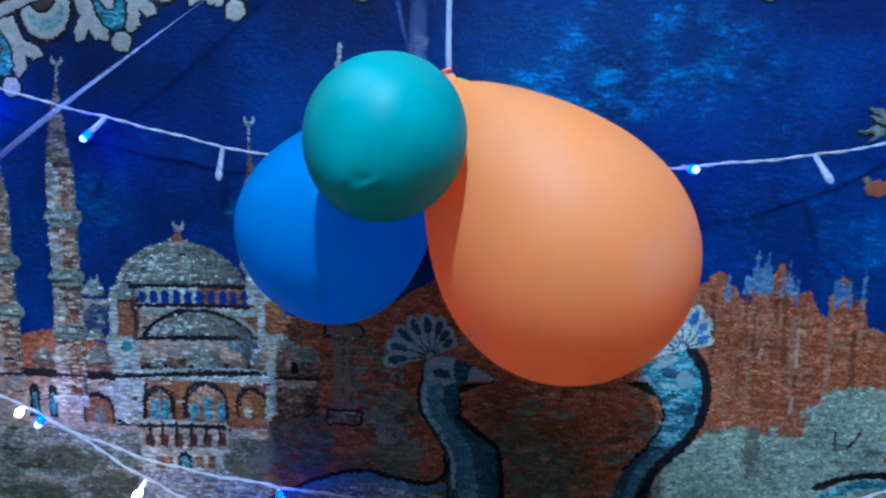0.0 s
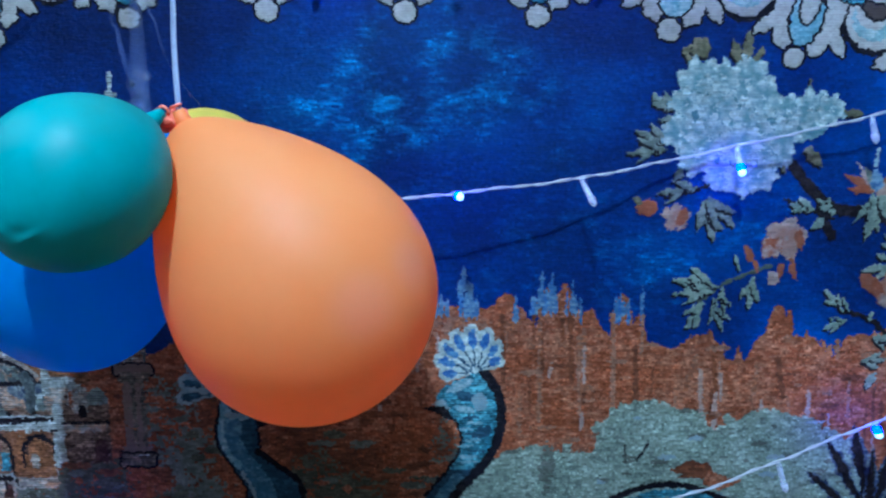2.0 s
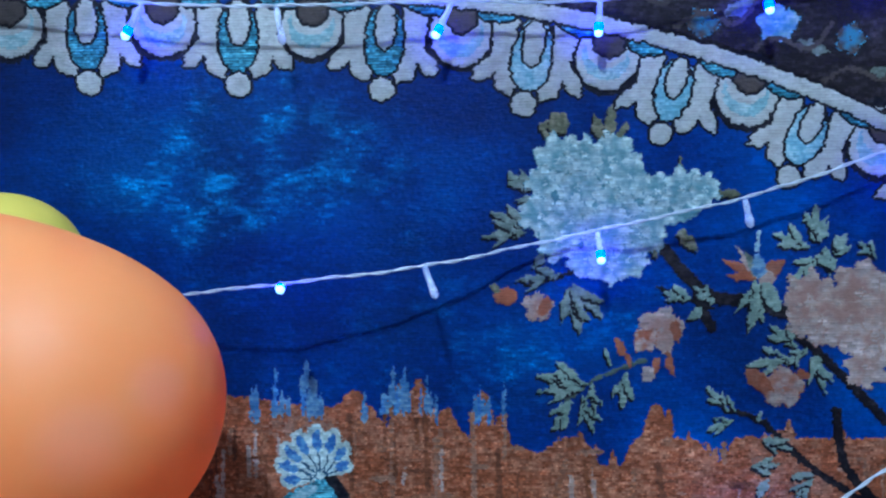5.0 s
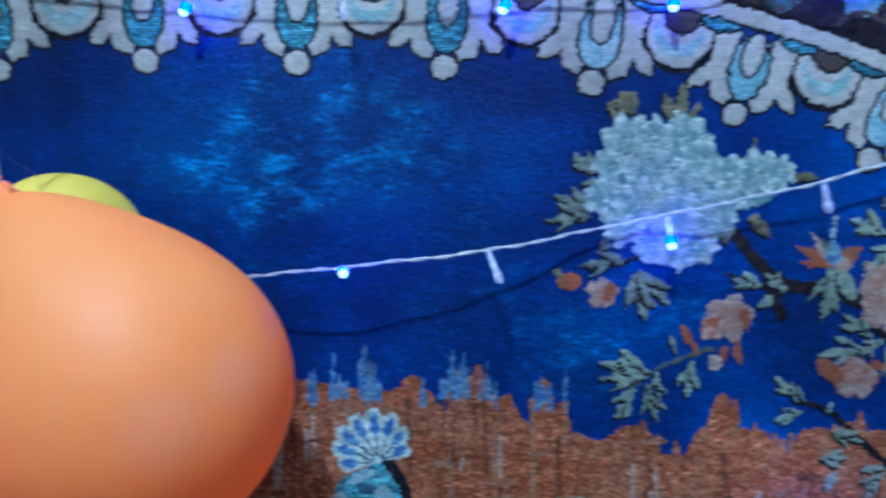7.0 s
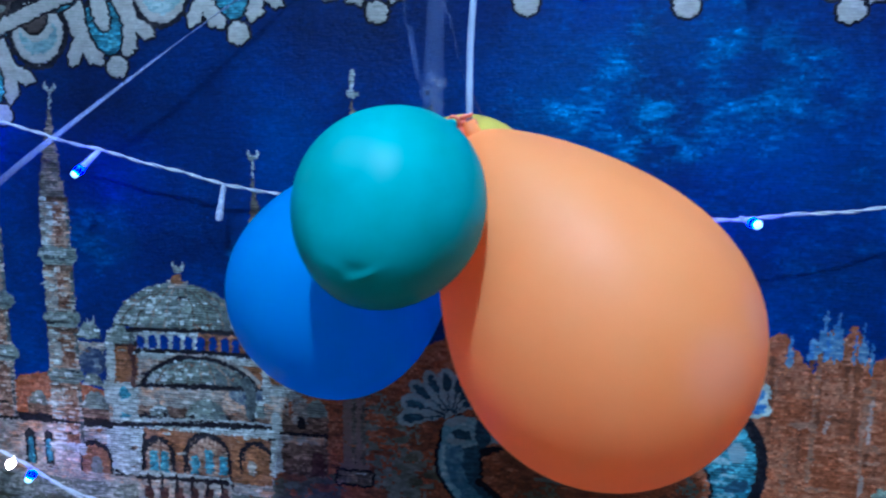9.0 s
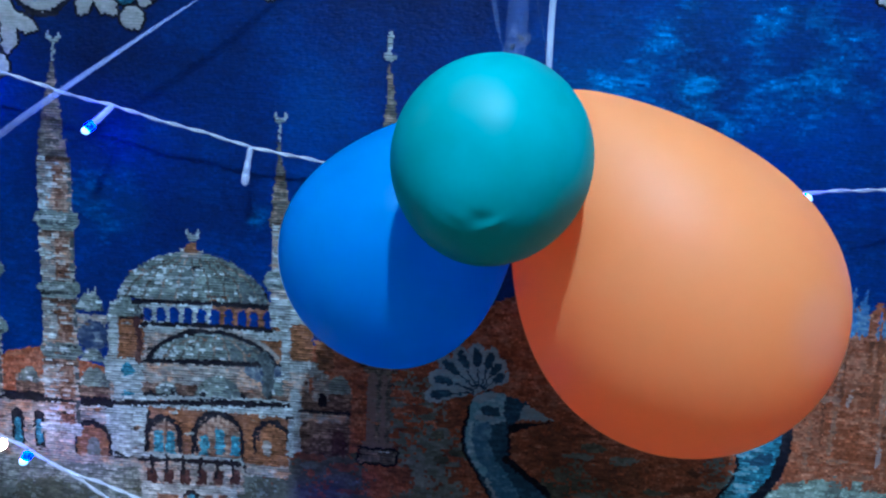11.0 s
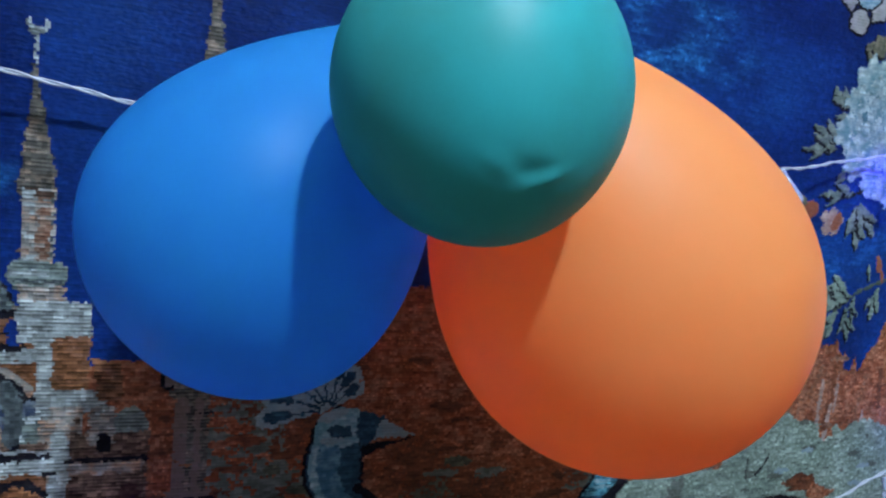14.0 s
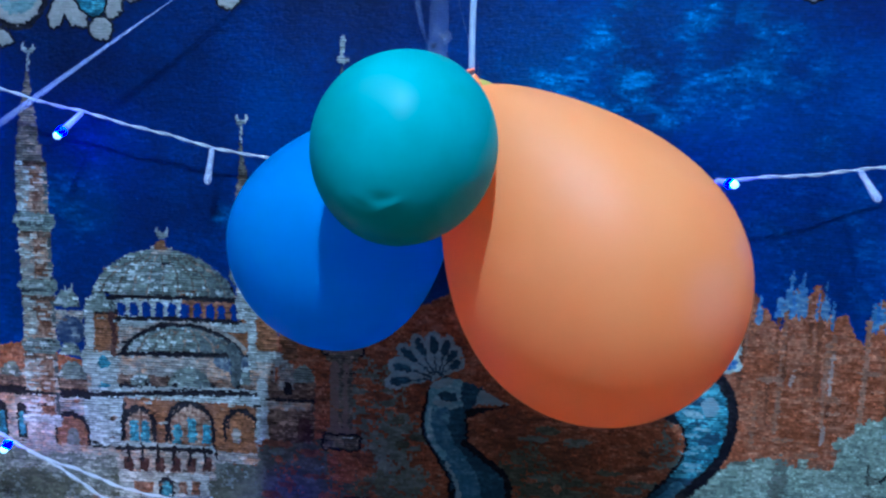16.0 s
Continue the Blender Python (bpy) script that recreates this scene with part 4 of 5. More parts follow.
stroke("dark", [(-25.1, 145), (-13.4, 145.4)], 0.42)
stroke("brick", [(-23.8, 143.1), (-13.5, 143.5)], 0.28)
motif("drum", "woven drum band with blue windows")
rect("white", -23.8, 143.3, -12.9, 145.3, edge=1)
rect("orange", -17.8, 143.5, -12.9, 145.3)
arch("field", -23.1, 143.3, 0.72, 1.38)
arch("field", -22, 143.4, 0.72, 1.38)
arch("field", -20.9, 143.4, 0.72, 1.38)
arch("field", -19.8, 143.5, 0.72, 1.38)
arch("field", -18.7, 143.5, 0.71, 1.37)
arch("field", -17.6, 143.5, 0.72, 1.38)
arch("field", -16.5, 143.6, 0.72, 1.38)
arch("field", -15.4, 143.6, 0.68, 1.31)
arch("field", -14.4, 143.6, 0.68, 1.31)
arch("field", -13.3, 143.7, 0.68, 1.31)
rect("white", -23.5, 142.7, -12.1, 143.6)
motif("half_dome", "grey-green woven half dome under a dark arch")
dome("stone", -17.7, 140.3, 11.4, 3.25)
dome("dark", -17.7, 140.3, 10.7, 2.85)
leaded( -17.7, 140.3, 10.15, 2.55)
stroke("stonedark", [(-22, 140.3), (-21, 141.6), (-19.3, 142.5)], 0.17)
stroke("stonedark", [(-20.6, 140.3), (-19.9, 141.6), (-18.7, 142.5)], 0.17)
stroke("stonedark", [(-19.1, 140.4), (-18.8, 141.6), (-18.2, 142.6)], 0.16)
stroke("stonedark", [(-17.7, 140.5), (-17.7, 141.7), (-17.6, 142.6)], 0.17)
stroke("stonedark", [(-16.3, 140.5), (-16.6, 141.7), (-17.1, 142.6)], 0.17)
stroke("stonedark", [(-14.9, 140.6), (-15.5, 141.8), (-16.6, 142.6)], 0.17)
stroke("stonedark", [(-13.5, 140.6), (-14.4, 141.8), (-16, 142.6)], 0.17)
stroke("dark", [(-23.4, 140.2), (-12.2, 140.7)], 0.4)
poly("navytex", [(-15.2, 140.3), (-12.2, 140.6), (-12.3, 138.4), (-13.6, 138.9), (-15.2, 139.8)])
motif("gallery", "woven gallery of small domes")
rect("stone", -23.5, 137.9, -15.2, 140.2)
rect("brickdark", -23.6, 137, -11.5, 138.5)
leaded( -17.3, 137.6, 3.74, 1.87)
leaded( -12.3, 138.2, 2.86, 1.54)
leaded( -21.6, 137.6, 1.87, 1.10)
arch("dark", -22.9, 137, 0.44, 0.77)
arch("dark", -21.1, 137.1, 0.46, 0.81)
arch("dark", -18.6, 137.2, 0.44, 0.77)
arch("dark", -15.3, 137.4, 0.44, 0.77)
arch("dark", -13.1, 137.5, 0.44, 0.77)
rect("dark", -23.6, 136.7, -11.5, 137.6)
rect("white", -23.6, 136.4, -11.5, 137.3)
oval("teal", -24.8, 139.4, 0.58, 0.52)
oval("teal", -24.8, 137.3, 0.50, 0.33)
motif("arcade_arch", "woven pointed arch with teal windows")
arch("dark", -21.9, 132.2, 3.19, 3.58)
arch("brick", -21.9, 132.2, 2.64, 3.19)
arch("teal", -22.3, 132.5, 0.81, 1.96)
arch("teal", -21.3, 132.5, 0.81, 1.96)
motif("arcade_arch")
arch("dark", -17.4, 132.5, 4.42, 3.98)
arch("brick", -17.4, 132.5, 3.87, 3.53)
arch("teal", -18.5, 132.6, 0.77, 1.77)
arch("teal", -17.2, 132.7, 0.77, 2.31)
arch("teal", -15.9, 132.7, 0.77, 1.76)
motif("arcade_arch")
arch("dark", -12.9, 133, 3.08, 3.08)
arch("orange", -12.9, 133, 2.53, 2.64)
arch("stone", -13.3, 133, 0.74, 1.27)
motif("arcade_arch")
arch("dark", -27.9, 131.9, 3.23, 3.00)
arch("orange", -27.9, 131.9, 2.65, 2.54)
arch("greygreen", -27.8, 131.9, 1.04, 1.50)
motif("arcade_window")
arch("dark", -34.4, 132.1, 1.08, 3.31)
arch("teal", -34.4, 132.1, 0.60, 2.41)
motif("arcade_window")
arch("dark", -32.5, 132.2, 0.92, 3.17)
arch("teal", -32.5, 132.4, 0.52, 2.19)
motif("lower_terrace", "woven terrace with rows of small dark windows")
rect("white", -23.9, 131.5, -15.2, 132.5, edge=1)
rect("dark", -23.6, 131.3, -15.5, 131.9)
rect("stone", -23.9, 129.4, -15.2, 131.8)
arch("maroon", -22.9, 129.8, 0.86, 1.38)
arch("maroon", -21.5, 129.9, 0.83, 1.32)
arch("maroon", -20.1, 129.9, 0.83, 1.32)
arch("maroon", -18.7, 130, 0.83, 1.32)
arch("maroon", -17.3, 130.1, 0.83, 1.33)
arch("maroon", -15.9, 130.2, 0.83, 1.33)
rect("white", -23.8, 127.3, -15.8, 129.9)
rect("brick", -22.5, 127.7, -21.6, 128.9)
rect("brick", -21.6, 127.8, -20.8, 128.9)
rect("brick", -18.5, 128, -17.7, 129.1)
rect("brick", -17.4, 128, -16.6, 129.2)
arch("dark", -19.6, 127.7, 1.39, 1.73)
arch("teal", -19.6, 127.7, 0.87, 1.27)
poly("lavender", [(-24.1, 127.3), (-15.6, 127.9), (-11.8, 125.9), (-11.9, 122.4), (-25, 121.5)])
motif("turret", "small woven turret with grey dome")
rect("orange", -25.8, 140.8, -23.4, 144)
leaded( -25, 143.8, 2.86, 1.65, edge=1)
rect("white", -26.4, 140.5, -25.5, 143.8)
motif("turret")
rect("stone", -28.9, 142.1, -26.5, 143.8)
oval("navytex", -27.6, 142.1, 1.27, 1.27)
leaded( -27.8, 144.1, 2.30, 1.50)
crescent("white", -27.6, 145.7, 0.44)
leaded( -27.7, 139.9, 1.96, 1.15)
motif("minaret", "tall woven minaret of grey and brick stonework")
poly("stonedark", [(-30.3, 163.7), (-30.1, 161.7), (-29.8, 159.5), (-29.6, 156.9), (-31.6, 156.9), (-31.3, 159.4), (-30.8, 161.7)])
crescent("white", -30.2, 165.3, 0.55)
stroke("white", [(-30.2, 164.7), (-30.3, 163.6)], 0.22)
rect("stonedark", -31.7, 156.2, -29.4, 157.6)
shaft(-31.8, 151.8, -29.1, 156.2)
balcony(-32.3, 150.4, -28.4, 152)
balcony(-32.2, 144.9, -28.5, 146.4)
balcony(-32.1, 139.8, -28.5, 141.4)
shaft(-31.8, 146.3, -29, 150.4)
shaft(-31.8, 141.3, -28.9, 145)
shaft(-31.9, 134.2, -28.9, 139.9)
rect("white", -32.3, 133.5, -28.8, 134.4)
rect("stone", -32, 131.7, -29.4, 133.7)
motif("minaret")
poly("stonedark", [(-36.6, 158.1), (-36.1, 154.6), (-35.8, 153.3), (-38.2, 153.2)])
shaft(-38.7, 147.7, -35.7, 153.3)
balcony(-39.4, 146.1, -34.9, 147.8)
shaft(-39.1, 142.9, -35.6, 146.2)
balcony(-39.3, 141.3, -34.8, 143)
shaft(-39.1, 136.1, -35.5, 141.5)
motif("minaret", "tall woven minaret of grey stone rows")
crescent("white", -12.5, 160.1, 0.49)
stroke("white", [(-12.5, 159.5), (-12.5, 158.2)], 0.18)
poly("stonedark", [(-12.6, 158.4), (-12.2, 156.5), (-11.7, 153.9), (-11.4, 151.9), (-13.3, 151.6), (-13, 153.8), (-12.7, 156.5)])
shaft(-13, 147.9, -11.5, 152)
balcony(-13.7, 146.6, -10.8, 148.2)
rect("stone", -13.1, 145.7, -10.9, 146.9)
rect("white", -13.1, 143.8, -9.6, 146.1)
rect("orange", -11.3, 141, -9.6, 144.2)
rect("white", -12.1, 140.3, -11.4, 144)
rect("white", -12.2, 139.9, -8.8, 141.2)
rect("stone", -12, 138.2, -9.9, 140.3)
rect("white", -11.4, 133.5, -10.5, 138.3)
poly("orange", [(-9.5, 143), (-8.1, 142.7), (-7.9, 140.6), (-9.1, 140.5)])
motif("minaret", "slender woven minaret spire with finial")
stroke("white", [(-4.4, 166.5), (-4.5, 164.6)], 0.29)
oval("white", -4.4, 164.7, 0.45, 0.23)
poly("stonedark", [(-4.5, 164.6), (-4, 162.5), (-3.7, 160.3), (-3.3, 157.3), (-4.9, 157.1), (-4.7, 160.1), (-4.5, 162.4)])
shaft(-5.0, 142, -3.1, 157.2)
balcony(-5.3, 152.3, -2.5, 153.9)
balcony(-4.8, 146.3, -1.9, 147.9)
motif("stone_column", "plain brown-grey woven column with capital")
rect("column", -5.8, 141.4, -2.6, 142.2, edge=1)
rect("stonedark", -5.5, 140.6, -2.9, 141.5)
rect("column", -5.2, 134.8, -3.3, 140.7)
rect("stonedark", -4.5, 134.8, -4.1, 140.7)
rect("stonedark", -3.7, 134.9, -3.3, 140.7)
rect("column", -5.5, 134.1, -3, 134.9)
rect("stonedark", -5.7, 133.1, -2.8, 134.2, edge=1)
motif("small_house", "small woven brick house beside the mosque")
rect("brickdark", -10.5, 133.4, -6.5, 138.7)
rect("stone", -10.5, 136.3, -6.7, 137.1)
dome("lead", -7.5, 138.7, 2.00, 1.47)
rect("stone", -9.6, 138, -8.3, 140.2)
arch("maroon", -7.4, 133.6, 1.16, 2.00)
arch("dark", -8.8, 137.5, 0.63, 1.26)
rect("dark", -10.6, 136.9, -6.5, 137.2)
motif("cornice", "dark woven lines under the ledges and arches of the mosque")
stroke("dark", [(-24.2, 145.1), (-18.9, 145.3), (-13.3, 145.3)], 0.36)
stroke("dark", [(-23.7, 143.3), (-18.4, 143.5), (-13.0, 143.5)], 0.34)
stroke("dark", [(-23.5, 140.2), (-18.3, 140.5), (-13.2, 140.5)], 0.36)
stroke("dark", [(-23.1, 140.6), (-22.0, 141.8), (-20.1, 142.8), (-18.2, 143.1), (-15.8, 142.8), (-13.9, 141.8), (-12.8, 140.6)], 0.28)
stroke("dark", [(-26.4, 136.5), (-18.7, 137.0), (-11.4, 137.4)], 0.42)
stroke("dark", [(-23.9, 131.8), (-19.4, 132.0), (-15.5, 132.0)], 0.34)
stroke("dark", [(-38.0, 136.1), (-34.5, 136.3), (-29.3, 136.4)], 0.3)
stroke("maroon", [(-24.0, 143.7), (-23.8, 142.0), (-23.9, 140.2)], 0.5)
stroke("leaddark", [(-13.6, 141.3), (-13.2, 140.0), (-13.3, 138.4)], 0.9)
stroke("white", [(-11.8, 143.7), (-11.8, 141.9), (-11.8, 140.0)], 0.8)
stroke("white", [(-11.0, 138.5), (-11.1, 135.8), (-11.3, 133.4)], 0.75)
stroke("white", [(-26.2, 137.0), (-18.7, 137.5), (-11.5, 137.7)], 0.22)
stroke("dark", [(-19.1, 132.8), (-19.2, 134.6), (-18.2, 135.7), (-17.3, 136.1), (-16.3, 135.7), (-15.4, 134.8), (-15.3, 133.0)], 0.26)
stroke("dark", [(-23.2, 132.8), (-23.1, 134.4), (-21.9, 135.4), (-20.8, 134.7), (-20.6, 132.7)], 0.24)
stroke("dark", [(-14.0, 134.3), (-13.8, 135.3), (-13.0, 135.9), (-12.1, 135.3)], 0.24)
stroke("dark", [(-22.9, 132.2), (-22.9, 130.8)], 0.3)
stroke("dark", [(-21.6, 132.2), (-21.7, 130.8)], 0.3)
stroke("dark", [(-20.3, 132.2), (-20.3, 130.8)], 0.3)
stroke("dark", [(-18.8, 132.2), (-18.9, 130.8)], 0.3)
stroke("dark", [(-17.4, 132.2), (-17.5, 130.8)], 0.3)
stroke("dark", [(-16.1, 132.2), (-16.2, 130.8)], 0.3)
town = [k for k, (n, _) in enumerate(names) if n in ("mosque", "dome", "drum", "half_dome", "gallery", "arcade_arch", "lower_terrace", "turret", "minaret", "small_house", "stone_column")]
for i in range(300):
    a, b = rng.uniform(-42, 1), rng.uniform(126, 156)
    now = int(owner[int((b - V0) / CV), int((a - U0) / CU)])
    if now in town:
        oval(("dark", "white", "brickdark", "white", "stonedark", "orange")[i % 6], a, b, rng.uniform(0.12, 0.5), rng.uniform(0.06, 0.13))


def fan(u, v, blades, rim, core):
    """A fan of rounded blades: pale rims, darker cores near the tips, dark ribs towards the foot."""
    for deg, r in blades:
        c, k = math.cos(math.radians(deg)), math.sin(math.radians(deg))
        poly(rim, [(u, v), (u + 0.72 * r * c - 0.62 * k, v + 0.72 * r * k + 0.62 * c), (u + 0.72 * r * c + 0.62 * k, v + 0.72 * r * k - 0.62 * c)])
        oval(rim, u + 0.80 * r * c, v + 0.80 * r * k, 0.20 * r, 0.66, deg)
    for deg, r in blades:
        c, k = math.cos(math.radians(deg)), math.sin(math.radians(deg))
        oval(core, u + 0.70 * r * c, v + 0.70 * r * k, 0.20 * r, 0.34, deg)
        stroke("tealdark", [(u + 0.12 * r * c, v + 0.12 * r * k), (u + 0.46 * r * c, v + 0.46 * r * k)], 0.17)


motif("curved_motif", "plain curved blue-green woven shape with a fan top")
poly("tealdark", [(3.1, 138.6), (2.6, 136.5), (2.7, 134.7), (3.8, 132.9), (5.0, 130.8), (5.2, 128.2), (5.7, 122.7), (10.3, 123.1), (9.8, 129.5), (9.4, 131.4), (7.8, 132.9), (6.1, 134.3), (6.1, 136.2), (5.7, 138.5), (4.2, 139.7)], edge=1)
stroke("tealblue", [(4.2, 138.4), (3.8, 136.2), (4.2, 134.2), (5.4, 132.5), (6.5, 130.6), (7.0, 128.0), (7.4, 123.0)], 1.7)
stroke("tealpale", [(3.3, 138.0), (2.95, 136.2), (3.3, 134.5), (4.4, 132.8)], 0.5)
stroke("pale", [(4.6, 132.2), (5.6, 130.2), (5.8, 127.5)], 0.35)
oval("tealpale", 4.6, 138.4, 1.75, 1.30)
oval("pale", 4.0, 139.2, 1.0, 0.35, 20)
oval("tealdark", 4.6, 138.1, 0.75, 0.42, -10)
oval("pale", 4.1, 137.5, 0.8, 0.22)
poly("tealdark", [(5.7, 139.5), (7.4, 139.0), (7.9, 138.0), (6.2, 137.0), (5.6, 138.0)])
poly("pale", [(7.2, 138.9), (9.7, 137.6), (6.8, 137.5)])
poly("dark", [(9.7, 137.55), (8.0, 137.1), (6.2, 136.2), (6.0, 137.1)])
stroke("dark", [(6.0, 134.2), (7.7, 132.9), (9.4, 131.5), (9.9, 129.5), (10.2, 124.0)], 0.55)
# duller dyes than the other fan: the shade on it is painted in
fan(3.6, 139.6, [(40, 2.7), (58, 3.3), (76, 3.8), (97, 4.0), (119, 4.1), (141, 4.2), (164, 4.2), (187, 4.3)], "pale", "tealdark")
poly("lavender", [(-11.4, 124.6), (-7.0, 126.9), (-2.7, 127.9), (0.4, 127.4), (4.8, 126.4), (4.8, 120.3), (-11.4, 119)])
for k in range(16):
    stroke("pale" if k % 2 else "stonedark", [(-9.5 + 0.9 * k, 126.2 - 0.05 * k), (-9.0 + 0.9 * k, 125.0), (-9.3 + 0.9 * k, 123.8)], 0.16)
stroke("tealblue", [(-11.4, 124.7), (-7.0, 127.0), (-2.7, 128.1), (0.4, 127.5), (3.0, 127.1), (4.8, 127.4)], 0.75)
stroke("dark", [(-11.4, 125.3), (-7.0, 127.6), (-2.7, 128.7), (0.4, 128.1), (3.0, 127.7), (4.8, 128.4), (5.3, 129.8)], 0.42)
motif("curved_motif", "plain curved blue-green woven shape with a fan top")
poly("teal", [(25.4, 141.3), (27.1, 139.4), (27.5, 136.7), (26.9, 134.2), (25.4, 132.2), (23.4, 129.9), (22.0, 124.0), (18.5, 124.0), (20.5, 130.0), (22.5, 132.5), (23.7, 135.0), (23.4, 136.8), (22.3, 137.8), (21.6, 138.8), (22.3, 140.0), (23.8, 140.7)])
# lower end in darker dye, a shadow painted into the weave
poly("tealdark", [(22.5, 132.5), (24.6, 132.6), (25.4, 132.2), (23.4, 129.9), (22.0, 124.0), (18.5, 124.0), (20.5, 130.0)])
stroke("tealblue", [(21.0, 127.0), (21.8, 129.8), (23.4, 131.8)], 0.9)
stroke("dark", [(25.7, 141.3), (27.0, 139.2), (27.2, 136.7), (26.5, 134.2), (25.0, 132.2), (23.2, 130.2), (22.0, 127.0)], 0.85)
stroke("dark", [(23.3, 137.0), (23.8, 135.0), (22.6, 132.6), (20.6, 130.2)], 0.28)
poly("dark", [(22.5, 138.3), (20.2, 138.2), (23.3, 136.8)])
poly("pale", [(22.3, 138.9), (21.2, 138.5), (22.9, 137.9)])
oval("tealpale", 23.6, 140.0, 1.2, 0.4, 25)
oval("tealdark", 24.2, 139.1, 0.75, 0.42, -12)
oval("pale", 25.4, 138.6, 0.6, 0.8, 15)
oval("tealpale", 24.0, 138.0, 0.9, 0.3, -15)
oval("tealdark", 25.6, 135.9, 0.9, 0.5, 20)
for k in range(9):
    oval("tealpale" if k % 3 else "tealdark", 24.6 + 0.5 * math.sin(2.3 * k), 137.2 - 0.5 * k, 0.75, 0.13)
fan(25.1, 141.2, [(30, 2.6), (52, 3.4), (74, 4.0), (96, 4.2), (118, 4.2), (139, 4.1), (160, 3.8), (182, 3.2)], "petal", "sheen")
stroke("dark", [(36.7, 129.6), (39.7, 130.8), (43.1, 130.9), (47.5, 129.2)], 0.57)
stroke("teal", [(36.8, 128.5), (40.2, 130.1), (44.1, 130), (47.6, 128.2)], 0.76)
motif("spiky_plant", "dark navy woven plant with pointed blades")
for a, b, c, d, w in ((58.8, 128.5, 55.0, 135.2, 1.0), (59.0, 128.5, 57.5, 136.3, 1.1), (59.6, 128.5, 61.4, 135.6, 1.2), (59.2, 128.0, 59.3, 134.0, 1.0), (58.2, 128.0, 53.4, 132.2, 0.8), (60.0, 128.0, 63.4, 132.6, 0.9)):
    leaf("navytex", a, b, c, d, w + 0.3)
    leaf("bark", a, b, c, d, 0.8 * w)
motif("branch")
stroke("bark", [(67.8, 145.1), (66.1, 146.9), (64.4, 148.6), (62.7, 150.3), (60.6, 152.1)], 0.72)
motif("branch")
stroke("bark", [(64, 146), (64.5, 142.5), (65.8, 140.3), (67.9, 138.1)], 0.72)
motif("branch")
stroke("bark", [(58.6, 145.2), (60.7, 143), (62.9, 141.2), (66.3, 138.9)], 0.55)
motif("branch")
stroke("bark", [(50.4, 155.6), (52.1, 154.8), (54.7, 153.9)], 0.30)
motif("branch")
stroke("bark", [(40.7, 155.8), (43.7, 156.6), (46.2, 158.2)], 0.34)
motif("branch")
stroke("bark", [(51.0, 158.3), (52.8, 156.2), (54.8, 154.7), (57.3, 154.4), (59.9, 153.5), (62.9, 152.6)], 0.95)
motif("branch")
stroke("bark", [(53.4, 155.4), (53.9, 153.6), (54.6, 152.4)], 0.8)
motif("branch")
stroke("bark", [(55.7, 146.0), (57.2, 145.8), (58.5, 145.2)], 0.42)
motif("leaf_stem", "thin green woven stem")
stroke("greenstem", [(49.6, 150.1), (47.1, 149.2), (45.4, 148.4), (43.6, 147.1)], 0.30)
motif("leaf")
leaf("leafgreen", 45.4, 148.4, 41.3, 149.1, 0.75, edge=-1)
leaf("leafgreen", 44.8, 148.5, 42.8, 150.2, 0.51, edge=-1)
leaf("leafgreen", 44.1, 148.6, 42, 147.8, 0.51, edge=-1)
motif("leaf")
leaf("leafgreen", 44.9, 148, 41.5, 147.8, 0.61, edge=-1)
leaf("leafgreen", 44.4, 147.9, 42.6, 149, 0.42, edge=-1)
leaf("leafgreen", 43.9, 147.9, 42.3, 146.9, 0.42, edge=-1)
motif("leaf")
leaf("leafgreen", 44.1, 147.1, 42.6, 144.7, 0.82, edge=-1)
leaf("leafgreen", 43.8, 146.7, 42.3, 146, 0.56, edge=-1)
leaf("leafgreen", 43.6, 146.4, 43.5, 144.8, 0.56, edge=-1)
motif("leaf")
leaf("leafgreen", 44.9, 147.5, 45.8, 144.5, 0.54, edge=-1)
leaf("leafgreen", 45.1, 147.1, 44.5, 145.2, 0.37, edge=-1)
leaf("leafgreen", 45.2, 146.6, 46.4, 145.4, 0.37, edge=-1)
motif("leaf")
leaf("leafgreen", 47.1, 149.4, 46.6, 151, 0.54, edge=-1)
motif("leaf")
leaf("leafgreen", 48.1, 149.2, 47.9, 146.4, 0.68, edge=-1)
leaf("leafgreen", 48.1, 148.8, 47.1, 147.4, 0.47, edge=-1)
leaf("leafgreen", 48.1, 148.4, 48.7, 147, 0.47, edge=-1)
motif("leaf")
leaf("leafgreen", 43.7, 148.8, 42.8, 149.3, 0.48, edge=-1)
motif("leaf")
leaf("leafgreen", 45.6, 148.4, 45.9, 146, 0.41, edge=-1)
leaf("leafgreen", 45.6, 148, 45, 146.7, 0.28, edge=-1)
leaf("leafgreen", 45.7, 147.7, 46.4, 146.6, 0.28, edge=-1)
leaf("coral", 48.6, 149.6, 47.3, 151.8, 0.94)
motif("leaf")
leaf("leafgrey", 43.3, 156.6, 39.9, 156.2, 0.68, edge=-1)
leaf("leafgrey", 42.8, 156.5, 40.8, 157.4, 0.47, edge=-1)
leaf("leafgrey", 42.2, 156.5, 40.7, 155.3, 0.47, edge=-1)
motif("leaf")
leaf("leafgrey", 43.9, 155.7, 44.7, 152.1, 0.83, edge=-1)
leaf("leafgrey", 44, 155.2, 43.3, 153, 0.61, edge=-1)
leaf("leafgrey", 44.1, 154.6, 45.5, 153.1, 0.61, edge=-1)
motif("leaf")
leaf("leafgrey", 44.1, 155.9, 46.4, 153.3, 0.82, edge=-1)
leaf("leafgrey", 44.5, 155.5, 44.8, 153.4, 0.56, edge=-1)
leaf("leafgrey", 44.8, 155.1, 46.6, 154.5, 0.56, edge=-1)
motif("leaf")
leaf("leafgrey", 42, 158.3, 41.2, 157, 0.54, edge=-1)
motif("leaf")
